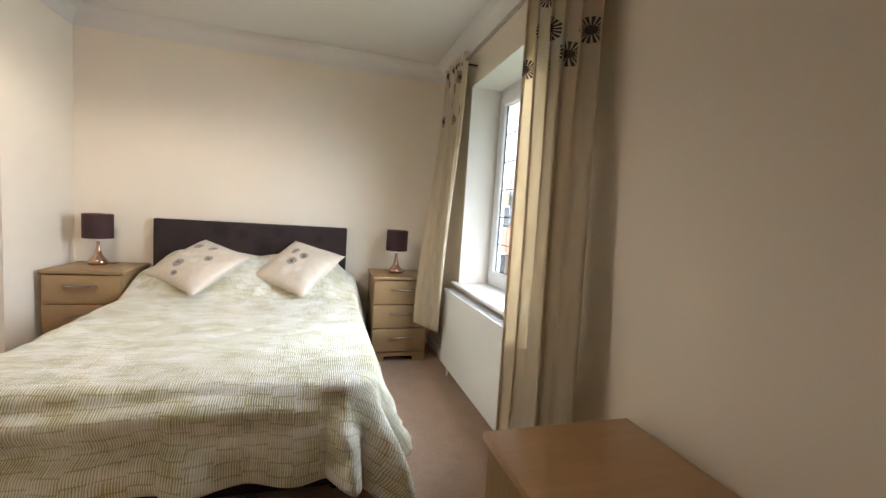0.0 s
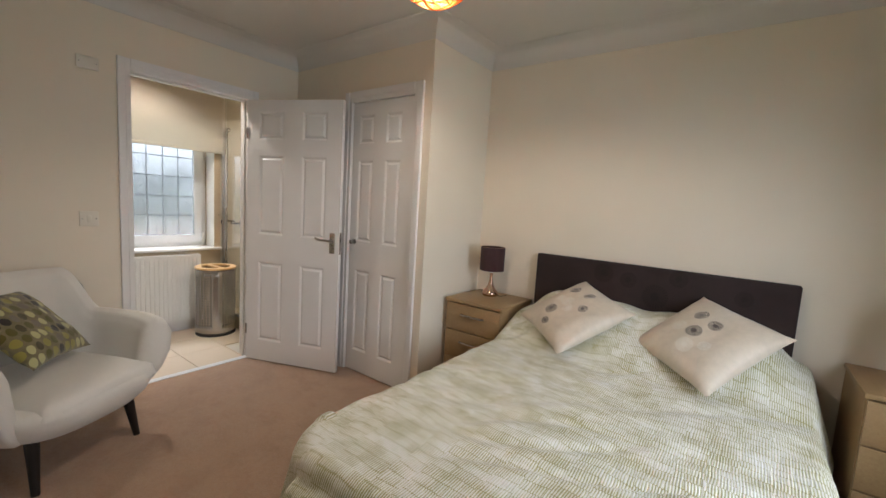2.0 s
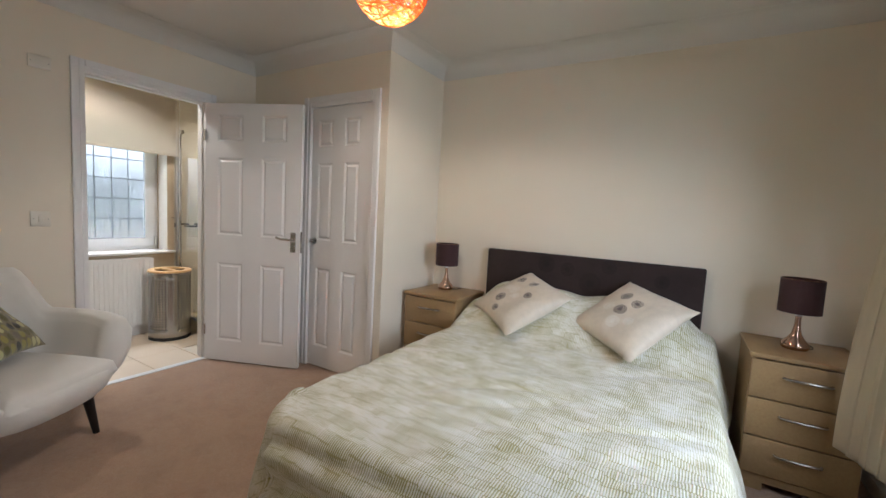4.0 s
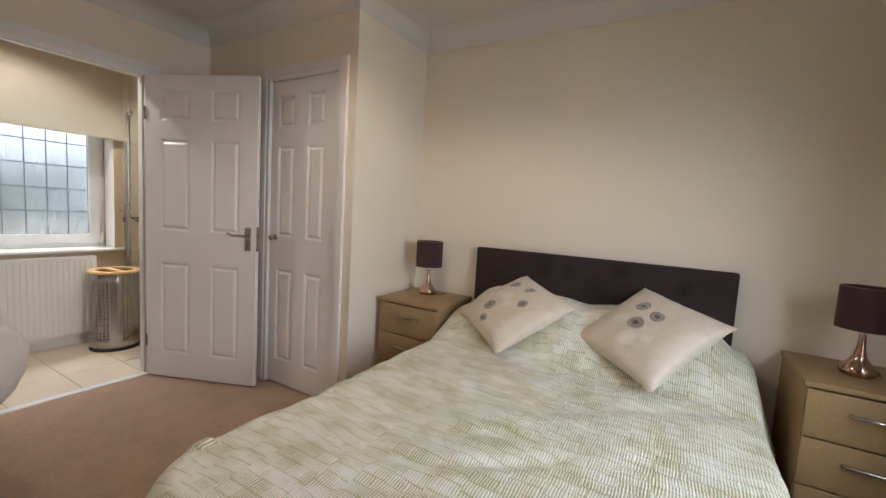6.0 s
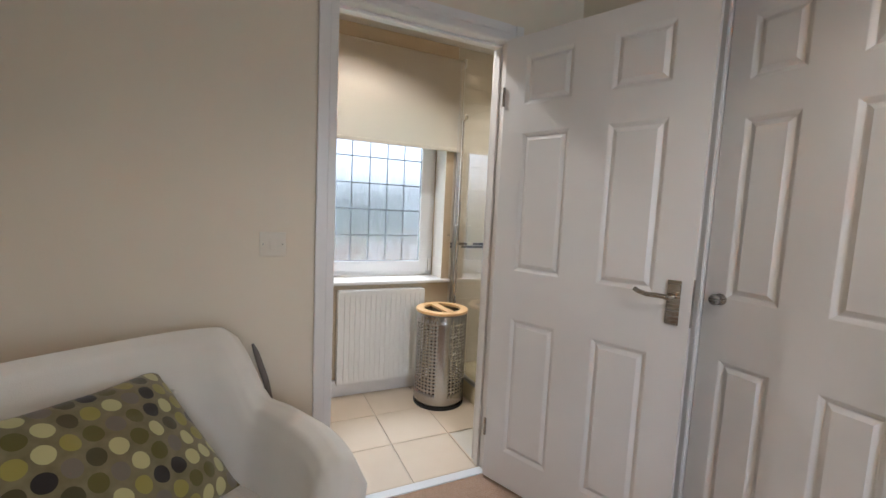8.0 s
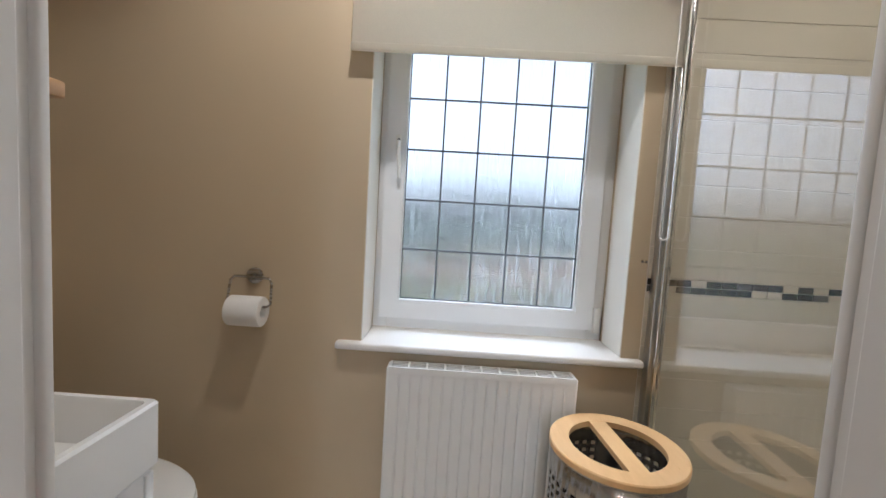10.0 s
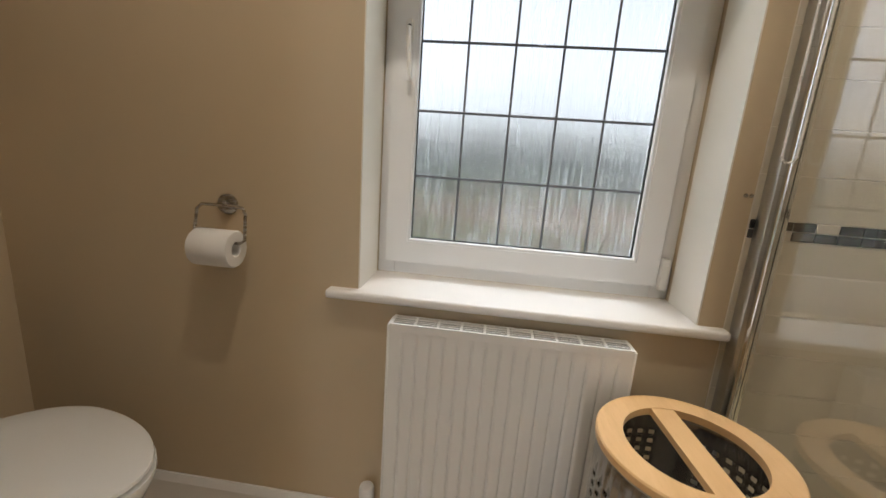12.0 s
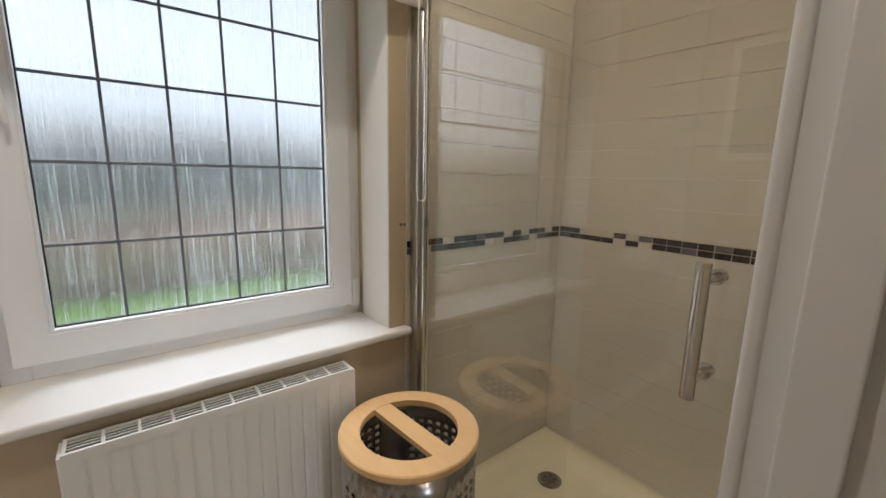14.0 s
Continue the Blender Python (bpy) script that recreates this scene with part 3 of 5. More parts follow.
# ---- doors ----
def panel_door(w, h, t, cols, rows):
    """A moulded door leaf from x 0 to w, faces at y 0 and t, with raised panels in both faces."""
    xs, zs = [0.0], [0.0]
    for a, b in cols:
        xs += [a, b]
    for a, b in rows:
        zs += [a, b]
    xs.append(w)
    zs.append(h)
    bm = bmesh.new()

    def quad(*p):
        bm.faces.new([bm.verts.new(q) for q in p])

    for face, sign in ((0.0, 1), (t, -1)):
        for i in range(len(xs) - 1):
            for j in range(len(zs) - 1):
                x0, x1, z0, z1 = xs[i], xs[i + 1], zs[j], zs[j + 1]
                if i % 2 and j % 2:
                    steps = ((0.0, 0.0), (0.003, 0.001), (0.015, 0.0105), (0.019, 0.0105), (0.034, 0.0015))
                    for (i0, d0), (i1, d1) in zip(steps, steps[1:]):
                        ya, yb = face + sign * d0, face + sign * d1
                        a = ((x0 + i0, z0 + i0), (x1 - i0, z0 + i0), (x1 - i0, z1 - i0), (x0 + i0, z1 - i0))
                        b = ((x0 + i1, z0 + i1), (x1 - i1, z0 + i1), (x1 - i1, z1 - i1), (x0 + i1, z1 - i1))
                        for k in range(4):
                            l = (k + 1) % 4
                            quad((a[k][0], ya, a[k][1]), (a[l][0], ya, a[l][1]), (b[l][0], yb, b[l][1]), (b[k][0], yb, b[k][1]))
                    e, d = steps[-1]
                    y = face + sign * d
                    quad((x0 + e, y, z0 + e), (x1 - e, y, z0 + e), (x1 - e, y, z1 - e), (x0 + e, y, z1 - e))
                else:
                    quad((x0, face, z0), (x1, face, z0), (x1, face, z1), (x0, face, z1))
    quad((0, 0, 0), (0, t, 0), (0, t, h), (0, 0, h))
    quad((w, 0, 0), (w, t, 0), (w, t, h), (w, 0, h))
    quad((0, 0, 0), (w, 0, 0), (w, t, 0), (0, t, 0))
    quad((0, 0, h), (w, 0, h), (w, t, h), (0, t, h))
    bmesh.ops.remove_doubles(bm, verts=bm.verts[:], dist=0.0002)
    return bm


def architrave(a0, a1, w, top, depth, flip):
    """Three moulded boards round an opening, in the plane of a wall along x."""
    out = []
    for k, (x0, x1, z0, z1) in enumerate(((a0 - w, a0, 0, top + w), (a1, a1 + w, 0, top + w), (a0, a1, top, top + w))):
        bm = bmesh.new()
        if k < 2:
            inner = x1 if k == 0 else x0
            outer = x0 if k == 0 else x1
            s = 1 if outer > inner else -1
            cuboid(bm, min(inner, inner + s * 0.03), max(inner, inner + s * 0.03), -depth * 0.7, 0, z0, z1)
            cuboid(bm, min(inner + s * 0.03, outer), max(inner + s * 0.03, outer), -depth, 0, z0, z1)
        else:
            cuboid(bm, x0, x1, -depth * 0.7, 0, z0, z0 + 0.03)
            cuboid(bm, x0, x1, -depth, 0, z0 + 0.03, z1)
        bmesh.ops.bevel(bm, geom=bm.edges[:], offset=0.003, segments=2, affect="EDGES")
        out.append(bm)
    return out


ROWS = ((0.160, 0.780), (0.99, 1.580), (1.695, 1.897))
# bathroom doorway: local x runs along +y of the room, local y into the wall
door_1 = thing("door_1", pose(0, 0, 0, 0, 0, 90), "white six-panel bathroom door standing half open", "door", kind="structure")
for bm in architrave(0.0, 0.735, 0.068, 2.0, 0.018, 1):
    part("architrave", bm, M["gloss"], door_1, smooth=30)
for a in ((-0.03, 0.0, 0, 2.03), (0.735, 0.765, 0, 2.03), (0.0, 0.735, 2.0, 2.03)):
    part("lining", box(a[0], a[1], 0.0, 0.113, a[2], a[3], 0.0015), M["gloss"], door_1)
for a in ((0.0, 0.012, 0, 1.988), (0.723, 0.735, 0, 1.988), (0.0, 0.735, 1.988, 2.0)):
    part("door_stop", box(a[0], a[1], 0.045, 0.085, a[2], a[3], 0.002), M["gloss"], door_1)
for a in (0.0, 0.739):
    part("edge_bead", box(a - 0.007, a + 0.007, 0.104, 0.119, 0, 2.0, 0.005, 3), M["gloss"], door_1, smooth=50)
part("strike_plate", box(0.0005, 0.002, 0.006, 0.03, 0.90, 1.06, 0.0005), M["steel"], door_1, "steel strike plate")
_ang = math.degrees(math.atan2(1.012 - 0.712, 0.752 - 0.03))
leaf = part("leaf", panel_door(0.78, 1.978, 0.035, ((0.100, 0.314), (0.462, 0.664)), ROWS), M["gloss"], door_1, smooth=25)
leaf.matrix_world = pose(0.03, 0.712, 0.012, 0, 0, _ang)


def lever(parent, x, z, sign):
    plate = part("handle_plate", box(x - 0.021, x + 0.021, -0.007 if sign < 0 else 0.035, 0.0 if sign < 0 else 0.042, z - 0.075, z + 0.075, 0.003), M["steel"], parent, "satin steel back plate", smooth=40)
    y0 = -0.005 if sign < 0 else 0.04
    pts = [(x, y0, z + 0.02), (x, y0 + sign * 0.025, z + 0.02), (x - 0.006, y0 + sign * 0.042, z + 0.02), (x - 0.03, y0 + sign * 0.047, z + 0.024), (x - 0.07, y0 + sign * 0.046, z + 0.022), (x - 0.10, y0 + sign * 0.043, z + 0.028), (x - 0.112, y0 + sign * 0.042, z + 0.036)]
    part("door_handle", tube(pts, 0.0085, 12), M["steel"], parent, "curved satin steel lever handle", smooth=50)


lever(leaf, 0.728, 0.968, -1)
lever(leaf, 0.728, 0.968, 1)
part("latch_plate", box(0.7802, 0.7822, 0.006, 0.029, 0.89, 1.05, 0.0005), M["steel"], leaf, "steel latch plate on the door edge")
for z in (0.2, 1.7):
    part("hinge", tube([(0.0, -0.004, z), (0.0, -0.004, z + 0.08)], 0.006), M["steel"], leaf, smooth=50)

door_2 = thing("door_2", pose(0, CY, 0), "white six-panel door of the built-in cupboard", "door", kind="structure")
for bm in architrave(0.70, 1.30, 0.075, 2.0, 0.018, 1):
    part("architrave", bm, M["gloss"], door_2, smooth=30)
for a in ((0.67, 0.70, 0, 2.03), (1.30, 1.33, 0, 2.03), (0.70, 1.30, 2.0, 2.03)):
    part("lining", box(a[0], a[1], 0.0, 0.1, a[2], a[3], 0.0015), M["gloss"], door_2)
cup_leaf = part("leaf", panel_door(0.592, 1.985, 0.035, ((0.068, 0.222), (0.338, 0.488)), ROWS), M["gloss"], door_2, smooth=25)
cup_leaf.matrix_world = pose(0.704, CY + 0.004, 0.01)
_knob = lathe([(0.001, 0), (0.02, 0), (0.02, 0.004), (0.008, 0.008), (0.008, 0.022), (0.016, 0.028), (0.0185, 0.036), (0.014, 0.043), (0.001, 0.044)], 20)
bmesh.ops.rotate(_knob, matrix=Matrix.Rotation(radians(90), 3, "X"), verts=_knob.verts)
part("knob", _knob, M["steel"], cup_leaf, "round steel knob", smooth=50, m=pose(0.055, 0, 0.985))


# ---- windows ----
def leaded_window(name, m, w, h, cols, rows, pane_mat, label, sash_w=0.062, frame_w=0.05, left_in=0.0):
    """A casement in its frame: local x to the right seen from the room, y away from the room, z up; the frame's low left front corner is the origin."""
    win = thing(name, m, label, "window", kind="structure")
    f = frame_w
    for a in ((0, f, 0, h), (w - f, w, 0, h), (f, w - f, 0, f), (f, w - f, h - f, h)):
        part("window_frame", box(a[0], a[1], 0.012, 0.075, a[2], a[3], 0.003), M["upvc"], win, smooth=30)
    s0, s1 = f - 0.012, sash_w
    x0, x1, z0, z1 = s0 - left_in, w - s0, s0, h - s0
    sash = part("sash", boxes((x0, x0 + s1, 0.0, 0.06, z0, z1), (x1 - s1, x1, 0.0, 0.06, z0, z1), (x0 + s1, x1 - s1, 0.0, 0.06, z0, z0 + s1), (x0 + s1, x1 - s1, 0.0, 0.06, z1 - s1, z1)), M["upvc"], win)
    gx0, gx1, gz0, gz1 = x0 + s1, x1 - s1, z0 + s1, z1 - s1
    for a in ((gx0 - 0.002, gx0 + 0.008, gz0, gz1), (gx1 - 0.008, gx1 + 0.002, gz0, gz1), (gx0, gx1, gz0 - 0.002, gz0 + 0.008), (gx0, gx1, gz1 - 0.008, gz1 + 0.002)):
        part("glazing_bead", box(a[0], a[1], 0.004, 0.03, a[2], a[3], 0.003), M["upvc"], sash, smooth=30)
    for a in ((gx0 + 0.008, gx0 + 0.0105, gz0 + 0.008, gz1 - 0.008), (gx1 - 0.0105, gx1 - 0.008, gz0 + 0.008, gz1 - 0.008), (gx0 + 0.0105, gx1 - 0.0105, gz0 + 0.008, gz0 + 0.0105)):
        part("gasket", box(a[0], a[1], 0.02, 0.03, a[2], a[3]), M["black"], sash)
    pane = part("pane", box(gx0, gx1, 0.032, 0.036, gz0, gz1), pane_mat, sash)
    pane.visible_shadow = False
    for i in range(1, cols):
        x = gx0 + 0.0105 + (gx1 - gx0 - 0.021) * i / cols
        part("lead_strip", box(x - 0.0032, x + 0.0032, 0.0285, 0.0318, gz0, gz1, 0.001, 1), M["lead"], sash)
    for j in range(1, rows):
        z = gz0 + 0.0105 + (gz1 - gz0 - 0.021) * j / rows
        part("lead_strip", box(gx0, gx1, 0.0275, 0.0316, z - 0.0035, z + 0.0035, 0.001, 1), M["lead"], sash)
    return win, sash


# bathroom window: local x runs along +y, local y along -x
win_b, sash_b = leaded_window("window_1", pose(-1.205, 0.104, 0.765, 0, 0, 90), 0.836, 1.121, 5, 5, M["rain"], "white plastic casement window with leaded wet glass", left_in=0.013)
_h = bmesh.new()
cuboid(_h, -0.011, 0.011, -0.012, 0, -0.03, 0.03)
bmesh.ops.bevel(_h, geom=_h.edges[:], offset=0.005, segments=3, affect="EDGES")
tube([(0, -0.014, 0.005), (0, -0.026, 0.0), (0.003, -0.028, -0.04), (0.006, -0.026, -0.085), (0.008, -0.022, -0.125)], 0.0065, 10, bm=_h)
part("window_handle", _h, M["white_plastic"], sash_b, "white plastic lever handle", smooth=50, m=pose(0.068, 0.0, 0.665))
_h = lathe([(0.001, 0), (0.005, 0), (0.005, 0.002), (0.001, 0.002)], 12)
bmesh.ops.rotate(_h, matrix=Matrix.Rotation(radians(90), 3, "X"), verts=_h.verts)
part("handle_lock", _h, M["black"], sash_b, m=pose(0.068, -0.0122, 0.675))
part("window_hinge", box(0.800, 0.822, -0.012, 0.01, 0.03, 0.12, 0.003), M["white_plastic"], win_b, smooth=40)
part("window_sill", box(-0.078, 0.899, -0.206, 0.02, -0.024, 0.0, 0.008, 3), M["sill"], win_b, "white painted sill board", smooth=40)
# bedroom window: local x runs along -y, local y along +x
win_a, sash_a = leaded_window("window_2", pose(4.333, 1.092, 0.69, 0, 0, -90), 1.239, 1.385, 8, 6, M["glass"], "white plastic bedroom window with leaded clear glass")
part("window_sill", box(-0.06, 1.30, -0.253, 0.02, -0.028, 0.0, 0.008, 3), M["sill"], win_a, "white painted sill board", smooth=40)
part("window_seal", box(0.0, 1.239, 0.012, 0.06, 1.3855, 1.409), M["upvc"], win_a)
part("window_sill", box(0.0, 1.239, 0.02, 0.12, -0.024, -0.001), M["upvc"], win_a)


# ---- bedroom things ----
bed = thing("bed", pose(2.64, 0.83, 0), "double divan bed with a low dark brown headboard", "bed")
part("divan_base", box(-0.67, 0.67, -0.93, 0.94, 0.05, 0.30, 0.02, 3), M["divan"], bed, "dark brown cloth divan base", smooth=40)
part("mattress", box(-0.68, 0.68, -0.95, 0.94, 0.30, 0.50, 0.05, 4), M["chair_cloth"], bed, smooth=40)
for x in (-0.6, 0.6):
    for y in (-0.85, 0.85):
        part("castor", lathe([(0.025, 0), (0.028, 0.02), (0.02, 0.05)], 16), M["black"], bed, smooth=40, m=pose(x, y, 0))


def headboard_mesh():
    bm = box(-0.70, 0.70, 0.945, 0.99, 0.32, 1.015, 0.012, 3)
    uvl = bm.loops.layers.uv.new("UVMap")
    for f in bm.faces:
        for l in f.loops:
            l[uvl].uv = ((l.vert.co.x + 0.70) / 1.4, (l.vert.co.z - 0.655) / 1.4)
    return bm


part("headboard", headboard_mesh(), M["headboard"], bed, "dark brown suede headboard with tonal flowers", smooth=40)

BW, BTOP = 0.685, 0.522


def spread_top(x, y):
    """Height of the spread over mattress and pillows; x, y from the bed's middle."""
    side = 1 - smooth_step(0.50, 0.72, abs(x)) * 0.55
    dip = 1 - 0.10 * math.exp(-((x - 0.02) / 0.10) ** 2)
    z = BTOP + 0.265 * smooth_step(0.38, 0.80, y) * side * dip
    z -= 0.02 * smooth_step(0.86, 0.95, y)
    z += 0.010 * (noise.noise(Vector((x * 2.6, y * 2.2, 1.7)))) + 0.004 * noise.noise(Vector((x * 9, y * 7, 5)))
    wr = noise.noise(Vector((x * 1.2 + y * 1.5, y * 8.0, 9.0)))
    z += 0.009 * wr * smooth_step(0.9, 0.2, abs(y - 0.15))
    crease = noise.noise(Vector((x * 2.0 - y * 3.2, x * 0.8 + y * 0.6, 14.0)))
    z -= 0.012 * smooth_step(0.10, 0.0, abs(crease)) * smooth_step(0.95, 0.5, abs(y))
    return z


def spread_point(u, v):
    hang = 0.40
    s = -BW - hang + u * 2 * (BW + hang)
    foot = -0.965
    y_end = 0.94
    q = foot - 0.36 + v * (y_end - foot + 0.36)
    rc = 0.16
    ex = max(0.0, abs(s) - (BW - rc))
    ey = max(0.0, foot + rc - q)
    sx = 1 if s > 0 else -1
    h = math.hypot(ex, ey)
    d = h - rc
    if d <= 0:
        return (s, q, spread_top(s, q))
    ix, iy = max(-BW + rc, min(BW - rc, s)), max(foot + rc, q)
    bx, by = ix + ex / h * rc * sx, iy - ey / h * rc
    z = spread_top(bx, by)
    ex, ey = ex / h * d, ey / h * d
    dx, dy = ex / d * sx, -ey / d
    r = 0.06 if s < 0 else 0.06
    if d < r * math.pi / 2:
        out, drop = r * math.sin(d / r), r * (1 - math.cos(d / r))
    else:
        e = d - r * math.pi / 2
        out, drop = r + (0.27 if s > 0 else 0.22) * e, r + 0.97 * e
    run = by * (abs(dx)) + bx * abs(dy) + math.atan2(abs(dx), abs(dy) + 1e-6) * 0.35
    amp = (0.032 if s > 0 else 0.016) * smooth_step(0.03, 0.36, d)
    wave = math.sin(run * 21 + 3 * noise.noise(Vector((run * 1.7, 0.3, sx)))) * 0.6 + noise.noise(Vector((run * 6, d * 2, 4)))
    corner = min(1.0, 4 * abs(dx * dy))
    out += amp * wave * (1 + 1.3 * corner) + (0.05 if s > 0 else -0.01) * corner * smooth_step(0.1, 0.4, d)
    if ey > 0 and corner < 0.9:
        ridge = noise.noise(Vector((bx * 0.9, d * 11 + 0.35 * bx, 2.2)))
        out += 0.065 * ridge * smooth_step(0.0, 0.10, ey)
        drop -= 0.03 * ridge
    zz = max(z - drop, 0.035 + 0.02 * noise.noise(Vector((run * 3, 1, 1))))
    return (bx + dx * out, by + dy * out, zz)


_sp = grid(150, 170, spread_point)
spread = solo("bedspread", _sp, M["spread"], "pale green woven bedspread draped over the bed", "bedspread", smooth=80, m=pose(2.665, 0.83, 0))
_edge = [spread_point(0, 1 - k / 60) for k in range(60)] + [spread_point(k / 90, 0) for k in range(90)] + [spread_point(1, k / 60) for k in range(61)]
part("hem", tube(_edge, 0.006, 8), M["spread"], spread, "rolled hem of the same cloth", smooth=60)
_mod = spread.modifiers.new("thickness", "SOLIDIFY")
_mod.thickness, _mod.offset = 0.008, 1.0


def cushion_mesh(half, thick, seed, n=34):
    def sheet(sign):
        def fn(u, v):
            a, b = 2 * u - 1, 2 * v - 1
            pinch = 1 - 0.075 * (1 - a * a) * abs(b) ** 3
            pinch2 = 1 - 0.075 * (1 - b * b) * abs(a) ** 3
            prof = max(0.0, (1 - abs(a) ** 2.6)) ** 0.55 * max(0.0, (1 - abs(b) ** 2.6)) ** 0.55
            w = 0.010 * noise.noise(Vector((a * 2.2, b * 2.2, seed + sign)))
            cr = 0.006 * noise.noise(Vector((a * 6, b * 6, seed)))
            return (a * half * pinch2, b * half * pinch, sign * (thick * prof + (w + cr) * prof))
        return grid(n, n, fn)
    bm = sheet(1)
    other = sheet(-1)
    me = bpy.data.meshes.new("other")
    other.to_mesh(me)
    other.free()
    bm.from_mesh(me)
    bpy.data.meshes.remove(me)
    bmesh.ops.remove_doubles(bm, verts=bm.verts[:], dist=0.0005)
    return bm


def axes_pose(centre, ux, vy):
    u = Vector(ux).normalized()
    w = u.cross(Vector(vy)).normalized()
    v = w.cross(u)
    m = Matrix((u, v, w)).transposed().to_4x4()
    m.translation = Vector(centre)
    return m


def cushion(name, m, half, thick, mat, label, seed):
    ob = solo(name, cushion_mesh(half, thick, seed), mat, label, "cushion", group="cushions", smooth=70, m=m)
    return ob


def diamond(c, left_right, low_high):
    """A cushion that stands on one corner: its sides lie between the two diagonals."""
    a, b = Vector(left_right).normalized(), Vector(low_high).normalized()
    return axes_pose(c, a - b, a + b)


cushion("cushion", diamond((2.325, 1.475, 0.715), (0.72, -0.07, 0.10), (-0.16, 0.60, 0.29)), 0.245, 0.075, M["cushion"], "cream satin scatter cushion with brown dandelion print on the bed", 3)
cushion("cushion", diamond((2.985, 1.455, 0.725), (0.66, -0.10, 0.11), (-0.20, 0.55, 0.28)), 0.245, 0.075, M["cushion_b"], "cream satin scatter cushion with three brown flower heads on the bed", 8)


def bedside_chest(m, label):
    """Front at local y 0, width along x, depth to +y."""
    w, d, h = 0.43, 0.43, 0.675
    t = thing("bedside_chest", m, label, "bedside chest", group="bedside chests")
    part("top", box(-0.008, w + 0.008, -0.012, d, h - 0.022, h, 0.004), M["oak"], t, smooth=40)
    part("side_panel", box(0, 0.018, 0.002, d, 0.0, h - 0.022, 0.001), M["oak_up"], t)
    part("side_panel", box(w - 0.018, w, 0.002, d, 0.0, h - 0.022, 0.001), M["oak_up"], t)
    part("back_panel", box(0.018, w - 0.018, d - 0.012, d, 0.06, h - 0.022), M["oak_up"], t)
    part("carcass", box(0.018, w - 0.018, 0.024, d - 0.012, 0.075, h - 0.03), M["black_wood"], t)
    part("plinth", boxes((0.018, 0.10, 0.004, 0.022, 0, 0.075), (w - 0.10, w - 0.018, 0.004, 0.022, 0, 0.075), (0.10, w - 0.10, 0.004, 0.022, 0.04, 0.075)), M["oak"], t)
    zs = (0.082, 0.272, 0.462)
    for z in zs:
        dr = part("drawer", box(0.004, w - 0.004, -0.008, 0.02, z, z + 0.183, 0.002), M["oak"], t, smooth=40)
        zc = z + 0.115
        bar = [(0.13, -0.006, zc), (0.135, -0.022, zc), (0.16, -0.027, zc), (w / 2, -0.031, zc), (w - 0.16, -0.027, zc), (w - 0.135, -0.022, zc), (w - 0.13, -0.006, zc)]
        part("handle", tube(bar, 0.0065, 10), M["steel"], dr, "bowed satin metal handle", smooth=50)
    return t


bedside_chest(pose(1.475, 1.385, 0), "light oak three-drawer bedside chest in the corner")
bedside_chest(pose(3.54, 1.385, 0), "light oak three-drawer bedside chest beside the curtain")


def table_lamp(x, y, z):
    t = thing("table_lamp", pose(x, y, z), "small table lamp with plum drum shade and rose-bronze base", "lamp", group="bedside lamps")
    part("base", lathe([(0.002, 0), (0.05, 0), (0.056, 0.006), (0.058, 0.018), (0.052, 0.034), (0.036, 0.052), (0.022, 0.075), (0.0145, 0.11), (0.0115, 0.15), (0.012, 0.165), (0.002, 0.167)], 36), M["bronze"], t, "polished rose-bronze teardrop base", smooth=60)
    part("lamp_holder", lathe([(0.002, 0.167), (0.014, 0.167), (0.014, 0.22), (0.002, 0.221)], 20), M["white_plastic"], t, smooth=50)
    part("shade", lathe([(0.083, 0.185), (0.087, 0.185), (0.087, 0.352), (0.083, 0.352), (0.0815, 0.3515), (0.0815, 0.1855), (0.083, 0.185)], 48, cap=False), M["shade"], t, "plum brown drum shade", smooth=50)
    part("shade_ring", tube([(0.0845 * math.cos(a), 0.0845 * math.sin(a), 0.3525) for a in [2 * math.pi * k / 40 for k in range(40)]], 0.002, 6, True), M["bronze"], t, smooth=50)
    part("spider", boxes((-0.083, 0.083, -0.002, 0.002, 0.218, 0.221), (-0.002, 0.002, -0.083, 0.083, 0.2215, 0.2235)), M["steel"], t)
    part("cord", tube([(0.05, 0.01, 0.006), (0.075, 0.03, 0.003), (0.085, 0.07, 0.003), (0.08, 0.11, 0.003)], 0.0025, 6), M["black"], t, smooth=50)
    return t


table_lamp(1.65, 1.665, 0.676)
table_lamp(3.735, 1.60, 0.676)


